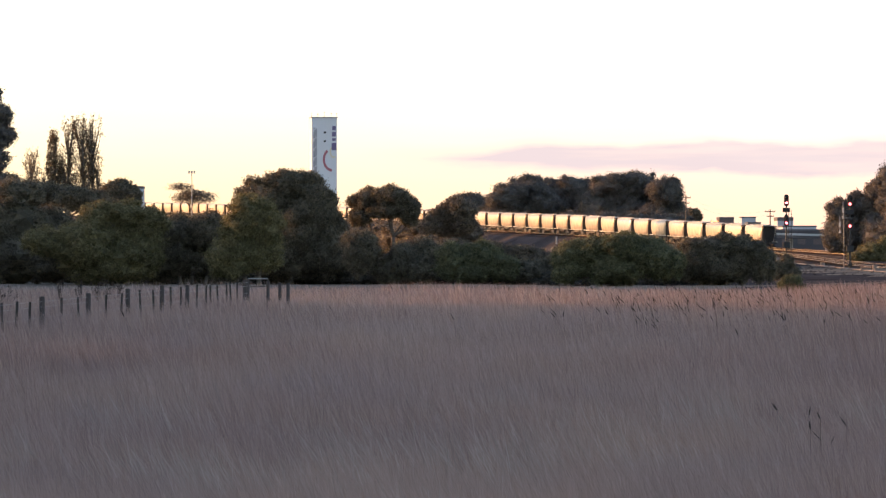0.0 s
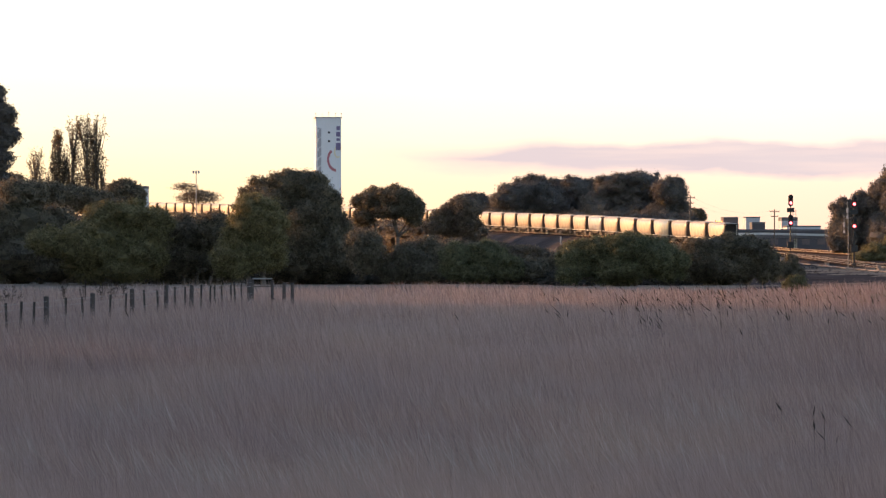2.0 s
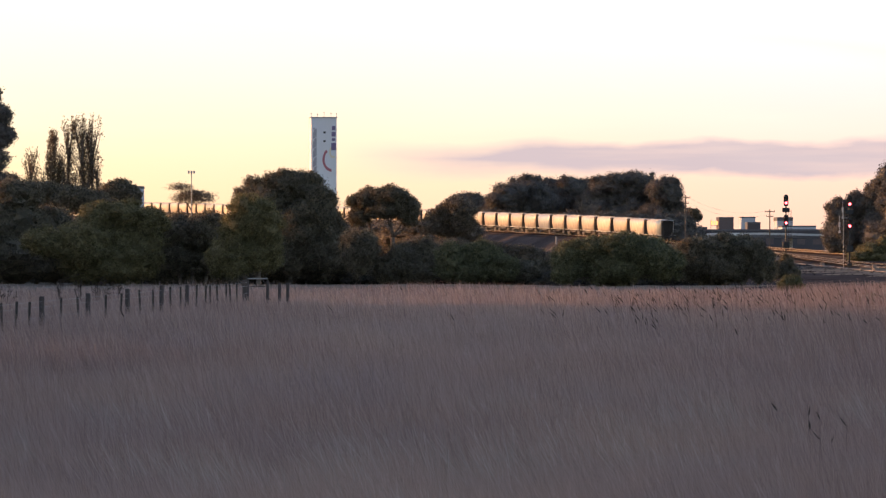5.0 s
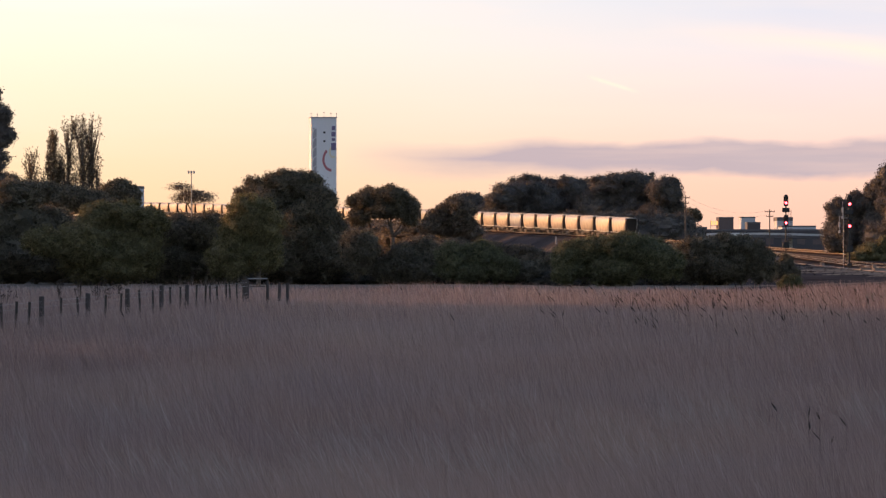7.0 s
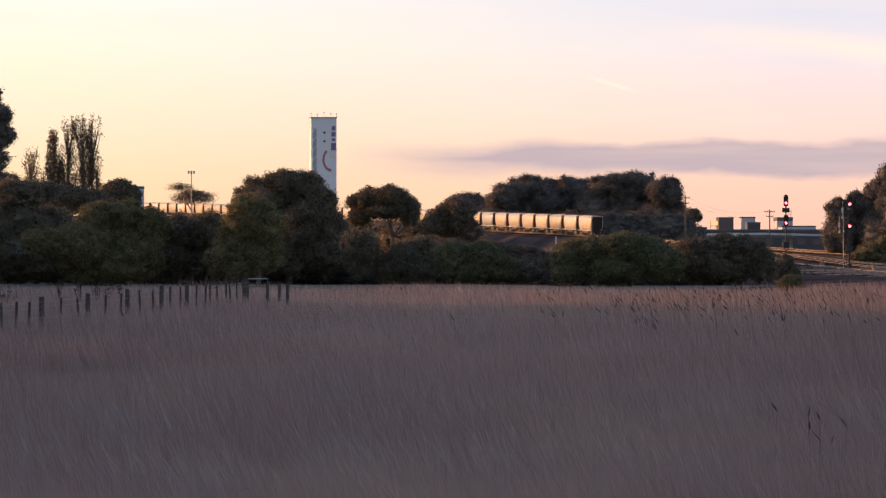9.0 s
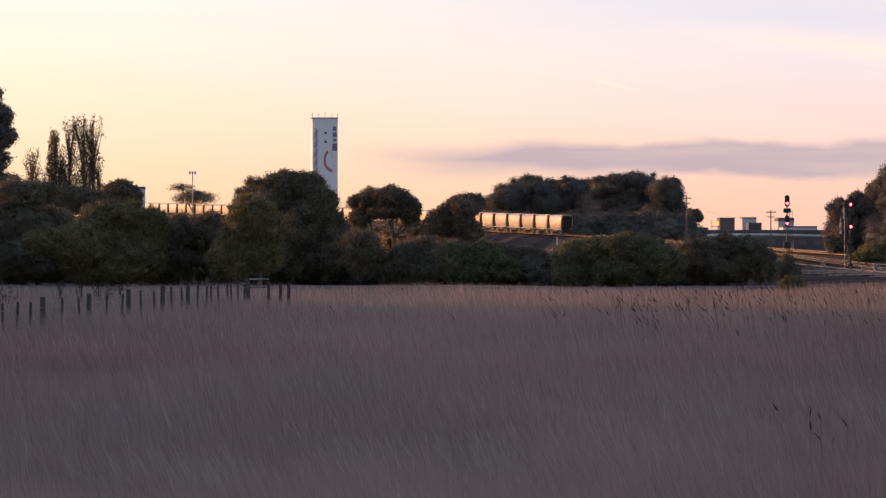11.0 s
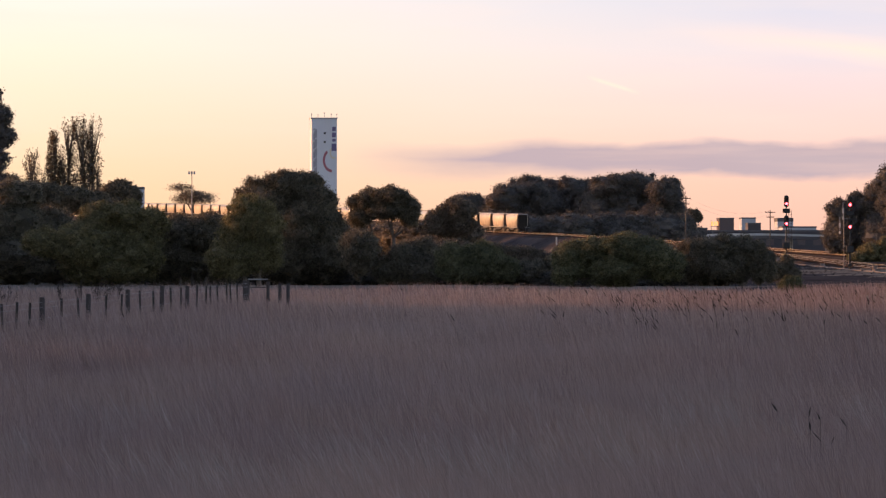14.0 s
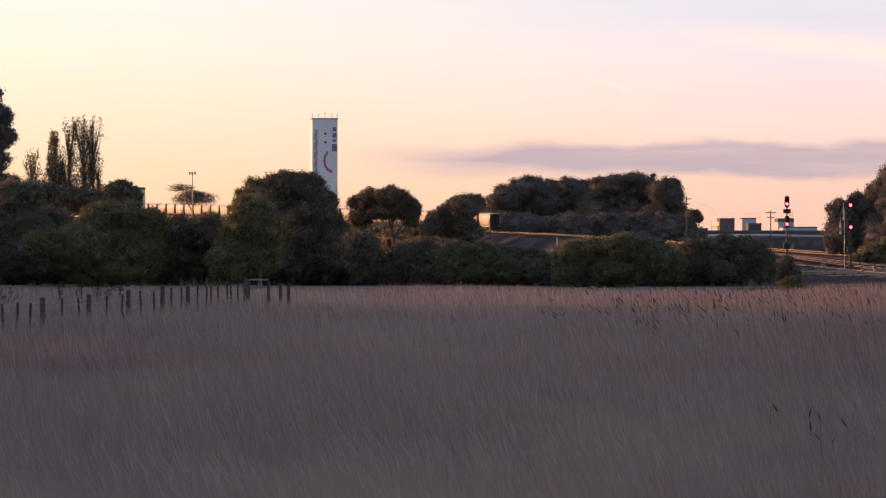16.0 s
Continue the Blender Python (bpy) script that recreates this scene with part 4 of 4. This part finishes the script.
tree("shrub", "mixed green shrub at the field edge", 2.53, 312, [(-1.92, 1.67, 1.38, 1.23), (0.0, 1.83, 1.53, 1.15), (1.53, 1.18, 1.3, 0.92), (-0.77, 0.91, 1.92, 0.77)], LEAF_GREEN, 32400, 0.133, 20, trunk=0.12, group=HEDGE, stems=3)
tree("shrub", "grey-brown scrub below the embankment", 5.98, 420, [(-1.55, 2.13, 1.55, 0.83), (1.03, 1.77, 1.86, 0.93), (2.84, 1.25, 1.55, 1.03), (-5.16, 2.38, 2.06, 0.72), (-8.25, 2.38, 2.06, 0.83)], LEAF_GREY, 24300, 0.163, 21, trunk=0.1, group=HEDGE, stems=3)
tree("shrub", "low dark shrub in front of the scrub", 5.8, 313, [(0.0, 0.9, 1.77, 0.85), (1.54, 0.98, 1.0, 0.92), (-1.15, 0.75, 1.15, 0.69)], LEAF_DARK, 18900, 0.133, 22, trunk=0.1, group=HEDGE, stems=3)
tree("shrub", "rounded green shrub with a sunlit edge", 11.46, 305, [(-3.0, 1.7, 1.27, 1.35), (-1.5, 2.34, 1.65, 0.97), (0.56, 2.53, 1.72, 0.97), (2.25, 1.96, 1.72, 1.27), (0.0, 1.21, 3.0, 1.12), (3.37, 1.4, 1.27, 1.12), (-3.37, 0.84, 0.97, 0.75)], LEAF_GREEN, 62100, 0.141, 23, trunk=0.18, group=HEDGE, stems=3)
tree("shrub", "dark olive shrub with a ragged top", 18.95, 308, [(-2.08, 2.14, 1.29, 1.06), (-0.38, 2.6, 1.59, 0.83), (1.32, 2.33, 1.51, 1.06), (2.46, 1.39, 1.13, 1.21), (-0.57, 1.2, 2.65, 1.06), (-2.27, 1.08, 1.36, 0.83)], LEAF_DARK, 51300, 0.141, 24, trunk=0.18, group=HEDGE, stems=3)
tree("shrub", "small bright shrub at the edge of the grass", 19.89, 262, [(-0.06, 0.65, 0.58, 0.39), (-0.39, 0.49, 0.45, 0.32), (0.32, 0.39, 0.39, 0.26)], LEAF_GREEN, 8100, 0.096, 25, trunk=0.06, group=HEDGE, stems=2)
tree("shrub", "slim dark shrub beside the signal", 24.56, 330, [(0.08, 1.36, 0.57, 0.73), (-0.49, 0.87, 0.65, 0.73), (0.49, 0.63, 0.65, 0.57)], LEAF_DARK, 8100, 0.118, 26, trunk=0.06, group=HEDGE, stems=2)

# beyond the railway
tree("spreading_tree", "huge dark spreading tree behind the train", 21.88, 1180, [(0.0, 16.67, 6.38, 3.48), (-5.07, 14.49, 5.8, 3.48), (3.62, 12.76, 7.25, 4.35), (-6.52, 10.15, 5.8, 4.35), (0.72, 7.97, 8.7, 3.48)], LEAF_PINE, 48000, 0.42, 31, trunk=0.9, group=FAR)
tree("spreading_tree", "huge dark spreading tree behind the train", 33.03, 1190, [(0.0, 16.9, 5.26, 3.22), (-3.65, 13.42, 5.26, 4.09), (2.92, 12.4, 5.85, 4.97), (0.0, 8.02, 7.31, 3.8), (-4.5, 16.4, 4.5, 3.5), (6.0, 15.2, 5.0, 4.2)], LEAF_PINE, 38000, 0.42, 32, trunk=0.9, group=FAR)
tree("spreading_tree", "huge dark spreading tree behind the train", 46.85, 1170, [(-4.31, 17.56, 5.75, 2.87), (2.87, 17.84, 6.32, 3.16), (0.0, 14.4, 8.62, 4.6), (8.62, 15.55, 5.46, 3.74), (-7.18, 11.81, 5.75, 4.89), (1.44, 9.37, 8.62, 5.17), (6.5, 12.0, 6.5, 5.0)], LEAF_PINE, 60000, 0.42, 33, trunk=0.9, group=FAR)
tree("spreading_tree", "dark spreading tree with an uneven outer edge", 56.42, 1160, [(-0.5, 16.0, 4.6, 3.7), (1.42, 10.74, 3.7, 3.7), (-2.14, 8.6, 5.7, 4.27)], LEAF_PINE, 26000, 0.42, 34, trunk=0.8, group=FAR)
tree("spreading_tree", "dark rounded far tree behind the embankment", 7.06, 1250, [(0.0, 13.95, 5.22, 2.15), (3.07, 12.11, 5.53, 3.38), (-4.61, 11.8, 3.99, 2.46)], LEAF_PINE, 14000, 0.55, 35, trunk=0.6, group=FAR)
tree("small_tree", "small far tree beside the power pole", 67.86, 1250, [(0.0, 10.88, 1.84, 1.23), (1.23, 9.96, 1.38, 1.23), (-1.23, 9.35, 1.54, 1.54)], LEAF_DARK, 4000, 0.5, 36, trunk=0.3, group=FAR)
tree("broad_tree", "dense dark tree mass beyond the signals", 66.83, 760, [(-0.93, 8.31, 2.8, 2.24), (2.8, 9.25, 3.17, 2.24), (5.6, 11.3, 3.17, 2.43), (0.0, 4.77, 4.11, 3.17), (5.6, 5.7, 4.67, 4.67), (-1.87, 2.9, 2.24, 1.87)], LEAF_PINE, 40000, 0.34, 37, trunk=0.5, group=FAR)
tree("broad_tree", "tall dark tree mass beyond the signals", 74.16, 740, [(-0.91, 12.9, 3.64, 3.09), (0.0, 8.35, 4.54, 4.54), (-0.91, 3.81, 5.45, 2.73)], LEAF_PINE, 20000, 0.34, 38, trunk=0.5, group=FAR)
tree("shrub", "olive scrub below the dark trees", 65.43, 700, [(0.0, 1.52, 2.58, 1.38), (2.58, 2.21, 2.24, 1.89), (-2.15, 0.75, 1.89, 0.86), (0.43, 0.49, 2.58, 0.77)], LEAF_OLIVE, 8000, 0.3, 39, trunk=0.15, group=FAR, stems=2)
tree("spreading_tree", "far thin eucalypt with flat tiers of leaves", -76.34, 1400, [(-3.44, 19.92, 3.44, 1.03), (0.86, 17.52, 5.16, 1.03), (-1.72, 16.31, 4.47, 1.2), (3.78, 16.31, 3.1, 1.38), (0.0, 18.38, 3.1, 0.69)], LEAF_GREY, 3800, 0.5, 40, trunk=0.4, group=FAR, fill=0, fringe=0.25)
tree("broad_tree", "dark rounded tree below the poplars", -36.34, 520, [(0.0, 8.78, 1.79, 1.15), (-1.28, 8.33, 1.53, 1.28), (1.28, 8.14, 1.02, 1.15), (-0.32, 7.24, 2.3, 1.02)], LEAF_DARK, 14000, 0.3, 41, trunk=0.3, group=FAR)
tree("broad_tree", "dark tree mass at the foot of the poplars", -38.36, 450, [(-1.66, 7.6, 2.76, 1.44), (1.66, 7.21, 2.21, 1.22), (-4.42, 7.87, 2.21, 1.66), (3.87, 6.77, 2.21, 1.11)], LEAF_DARK, 22000, 0.28, 42, trunk=0.3, group=FAR)
POPLARS = "row of poplars"
for x, top, w, n, seed, label in ((-53.65, 15.28, 1.0, 900, 51, "thin poplar with sparse leaves"), (-52.03, 12.85, 0.5, 500, 52, "short nearly bare poplar tree"),
                                  (-50.63, 17.64, 1.15, 3200, 53, "slender dense dark poplar tree"), (-48.86, 19.19, 1.2, 1300, 54, "tall open poplar with thin leaves"),
                                  (-46.94, 20.22, 1.45, 1500, 55, "tall open poplar with bare upright limbs"), (-45.76, 19.85, 1.2, 1000, 56, "tall open poplar with bare upright limbs"),
                                  (-45.03, 13.22, 0.5, 500, 57, "short nearly bare poplar tree")):
    rng = np.random.default_rng(seed)
    thing = empty("poplar", pose(x, 600, 0), label, "tree", POPLARS)
    bm = bmesh.new()
    tube(bm, (0, 0, -0.3), (0.1, 0, top * 0.55), 0.22, 0.13, 7)
    tube(bm, (0.1, 0, top * 0.55), (0, 0, top * 0.96), 0.13, 0.03, 6)
    blobs = [(0, 0, top * f, w * k, w * k, top * 0.08) for f, k in ((0.9, 0.4), (0.8, 0.6), (0.7, 0.7), (0.58, 0.7), (0.46, 0.7))]
    for _ in range(44):
        z0 = top * rng.uniform(0.28, 0.74)
        a, r = rng.uniform(0, 6.28), w * rng.uniform(0.5, 1.0)
        e = (math.cos(a) * r, math.sin(a) * r, min(top * 0.95, z0 + top * rng.uniform(0.12, 0.3)))
        tube(bm, (0, 0, z0), e, 0.075, 0.03, 4)
        blobs.append((*e, 0.3, 0.3, 0.9))
    part("trunk", bm, BARK, thing, smooth=True)
    part("crown", sheet("crown", leaves(blobs, n * 2.7, 0.19, rng, 0, fringe=0.3), 3, LEAF_POPLAR), LEAF_POPLAR, thing)

for k in range(6):
    tree("scrub", "dark undergrowth below the spreading trees", 14 + k * 8.5, 1150, [(0, 6.5, 7.5, 4.0), (4, 4.0, 6.0, 4.0)], LEAF_PINE, 5000, 0.6, 130 + k, trunk=0.2, group=FAR, category="shrub", stems=2)

# low shrubs added as fill; the shade at the hedge's foot is their dark colour
for k in range(17):
    tree("filler_shrub", "low filler shrub, coloured dark as the hedge's shaded foot", -32 + k * 3.05, (324 if k < 11 else 311) + (k * 7) % 9, [(-0.8, 0.35, 2.1, 0.6), (0.9, 0.3, 1.9, 0.55), (0.1, 0.45 + 0.1 * ((k * 5) % 4), 1.4, 0.5)],
         LEAF_SHADED, 6000, 0.13, 150 + k, trunk=0.06, group="undergrowth at the field edge", category="shrub")

# mostly hidden scrub, added to shade the foot of the bank and the branch line
for k in range(1, 9):
    tree("shade_scrub", "dull grey-brown scrub added to shade the embankment", 4 - k * 5.2, 930 + k * 25, [(0, 2.2, 8.0, 2.6), (-3, 4.4, 6.5, 2.6), (4, 5.0, 6.5, 2.6)],
         LEAF_GREY, 7000, 0.6, 90 + k, trunk=0.2, group="scrub below the bank", category="shrub", deep=1.6)
for k in range(6):
    tree("shade_scrub", "low dark scrub added to shade the branch line", 21 + k * 2.3, 505 + k * 42, [(0, 0.7, 7.0, 0.9), (-3, 1.2, 6.0, 0.8), (4, 1.3, 5.5, 0.8)],
         LEAF_DARK, 4000, 0.42, 110 + k, trunk=0.15, group="scrub below the bank", category="shrub", deep=2.6)

# row of unseen trees, added to keep the evening sun off the field
for k in range(24):
    tree("unseen_shade_tree", "dense unseen tree added to shade the field", -49 - (k % 2) * 4, 40 + k * 13.5,
         [(x0, z0 * f, rx, rz * f) for f in ({9: 0.85, 10: 0.62, 11: 0.76, 12: 0.5, 13: 0.56, 16: 0.5}.get(k, 0.62 if k > 18 else 0.33 if k > 13 else 1.0),) for x0, z0, rx, rz in ((0, 2.8, 7.0, 3.2), (0, 5.0, 7.5, 4.0), (-3.0, 6.8, 5.0, 3.2), (3.0, 7.2, 5.0, 3.0), (0, 9.4, 4.2, 2.4))], LEAF_DARK, 4500, 0.95, 70 + k, trunk=0.35, group="windbreak", deep=1.5, share=5)


# ---------------------------------------------------------------- grass
def grass():
    """Tall dry grass in leaning tufts, straw-coloured and in places russet, shorter past the edge of the field."""
    rng = np.random.default_rng(8)
    out, russet = [], []
    for count, spread in ((430000, 0.112), (60000, 0.30)):
        g = rng.uniform(2.3 / 275, 2.3 / 34, count)
        d = 2.3 / g
        x = d * rng.uniform(-spread, spread, count)
        p = np.stack([x, d, rise(x, d)], 1)
        q = p * np.array([1, 0.45, 0])
        tall = 0.58 + 0.24 * np.clip((185 - d) / 50, 0, 1) + 0.10 * lumps(p, rng, size=9) + 0.06 * lumps(q, rng, size=2.2) + 0.04 * lumps(q, rng, 24, size=0.7)
        # ranker along the fence line
        tall += 0.24 * np.clip((-x - 4.5) / 3, 0, 1) * np.clip((d - 95) / 20, 0, 1) * np.clip((200 - d) / 15, 0, 1)
        edge = 272 - 3.4 * np.clip(x, 0, 16)
        tall *= 1 - 0.22 * np.clip((d - edge) / 22, 0, 1) * (x < 19)
        h = tall * rng.uniform(0.66, 1.15, count)
        w = (0.0032 + 0.00005 * d) * rng.uniform(0.5, 1.4, count)
        near = np.clip((110 - d) / 60, 0, 1)
        lean = h * (-0.27 + 0.06 * lumps(q, rng, 20, size=1.3) + 0.06 * lumps(q, rng, 24, size=0.5) + (0.20 + 0.08 * near) * rng.normal(size=count))
        deep = h * 0.2 * rng.normal(size=count)
        a = rng.uniform(-0.9, 0.9, count)
        side = np.stack([np.cos(a), np.sin(a), np.zeros(count)], 1) * w[:, None]
        foot = p - np.array([0, 0, 0.1])
        tip = p + np.stack([lean, deep, h], 1)
        blades = np.stack([foot - side, foot + side, tip], 1)
        red = rng.random(count) < np.clip(0.16 + 0.22 * lumps(p * np.array([1, 0.3, 0]), rng, size=7) + 0.45 * np.clip(x / d * 9, 0, 1), 0, 0.75)
        out.append(blades[~red])
        russet.append(blades[red])
    for name, blades, mat, label in (("tall_grass", out, STRAW, "tall dry straw-coloured grass covering the field"), ("russet_grass", russet, RUSSET, "russet dry grass mixed into the field")):
        tagged(new(name, sheet(name, np.concatenate(blades), 3, mat)), label, "grass", kind="stuff")


grass()


def pale_stalks():
    """Taller bleached stems in loose tufts through the near grass."""
    rng = np.random.default_rng(18)
    n = 8000
    g = rng.uniform(2.1 / 62, 2.1 / 34.5, n)
    d = 2.1 / g
    p = np.stack([d * rng.uniform(-0.11, 0.11, n), d, np.zeros(n)], 1)
    keep = lumps(p * np.array([1, 0.4, 0]), rng, 20, size=1.6) + 0.5 * lumps(p, rng, size=6) > 0.25
    p, d = p[keep], d[keep]
    n = len(p)
    h = rng.uniform(0.75, 1.08, n)
    w = (0.0016 + 0.00002 * d) * rng.uniform(0.6, 1.4, n)
    bend = h * (-0.3 + 0.16 * lumps(p, rng, size=1.2) + rng.normal(0, 0.12, n))
    side = np.stack([np.ones(n), np.zeros(n), np.zeros(n)], 1) * w[:, None]
    knee = p + np.stack([bend * 0.35, np.zeros(n), h * 0.6], 1)
    tip = p + np.stack([bend, np.zeros(n), h], 1)
    low = np.stack([p - side, p + side, knee + side * 0.8, knee - side * 0.8], 1)
    top = np.stack([knee - side * 0.8, knee + side * 0.8, tip + side * 0.5, tip - side * 0.5], 1)
    me = sheet("pale_stalks", np.concatenate([low, top]), 4, PALE_STALK)
    tagged(new("pale_stalks", me), "bleached grass stalks standing over the field", "grass", kind="stuff")


pale_stalks()


def seed_stalks():
    rng = np.random.default_rng(9)
    n = 260
    d = 98 + 85 * rng.random(n) ** 0.75
    u = np.where(rng.random(n) < 0.62, rng.normal(0.062, 0.02, n), np.where(rng.random(n) < 0.85, rng.uniform(0.02, 0.105, n), rng.uniform(-0.1, 0.1, n)))
    d, u = np.append(d, rng.uniform(45, 53, 7)), np.append(u, rng.normal(0.081, 0.006, 7))
    bm = bmesh.new()
    for x, y in zip(u * d, d):
        h = rng.uniform(0.85, 1.2)
        lx, ly = rng.normal(-0.08, 0.06) * (1.0 if y > 60 else 0.3), rng.normal(0, 0.06)
        top = Vector((x + lx, y + ly, h))
        tube(bm, (x, y, -0.05), top, 0.003, 0.002, 3)
        tip = top + Vector((lx * 0.4 + rng.normal(-0.05, 0.04) * (1.0 if y > 60 else 0.5), ly, rng.uniform(0.10, 0.19) * min(1.0, y / 85)))
        mid = top.lerp(tip, 0.4)
        r = rng.uniform(0.010, 0.018) * (1.0 if y > 60 else 0.7)
        tube(bm, top, mid, r / 2, r, 5)
        tube(bm, mid, tip, r, r / 4, 5)
    tagged(new("seed_stalks", mesh_of("seed_stalks", bm, SEED)), "dark seed heads standing above the dry grass", "grass", kind="stuff")


seed_stalks()


def weeds():
    rng = np.random.default_rng(21)
    bm = bmesh.new()
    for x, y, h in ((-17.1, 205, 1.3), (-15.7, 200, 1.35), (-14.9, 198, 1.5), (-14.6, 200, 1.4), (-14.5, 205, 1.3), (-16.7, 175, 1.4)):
        for _ in range(9):
            e = Vector((x + rng.normal(0, 0.14), y + rng.normal(0, 0.14), h * rng.uniform(0.6, 1.0)))
            tube(bm, (x, y, -0.1), e, 0.012, 0.006, 4)
            for _ in range(4):
                c = e + Vector((rng.normal(0, 0.05), 0, rng.uniform(-0.2, 0.05)))
                tube(bm, c, c + Vector((rng.normal(0, 0.05), rng.normal(0, 0.05), 0.07)), 0.02, 0.004, 4)
    tagged(new("dry_weeds", mesh_of("dry_weeds", bm, SEED)), "dark dry weeds standing above the grass", "weeds", kind="stuff")


weeds()


# ---------------------------------------------------------------- what moves
def motions():
    for i, w in enumerate(wagons):
        walk(w, [(t, wagon_pose(i, t)) for t in (0, 2, 4, 6, 8, 10, 12, 14, 16)])


motions()
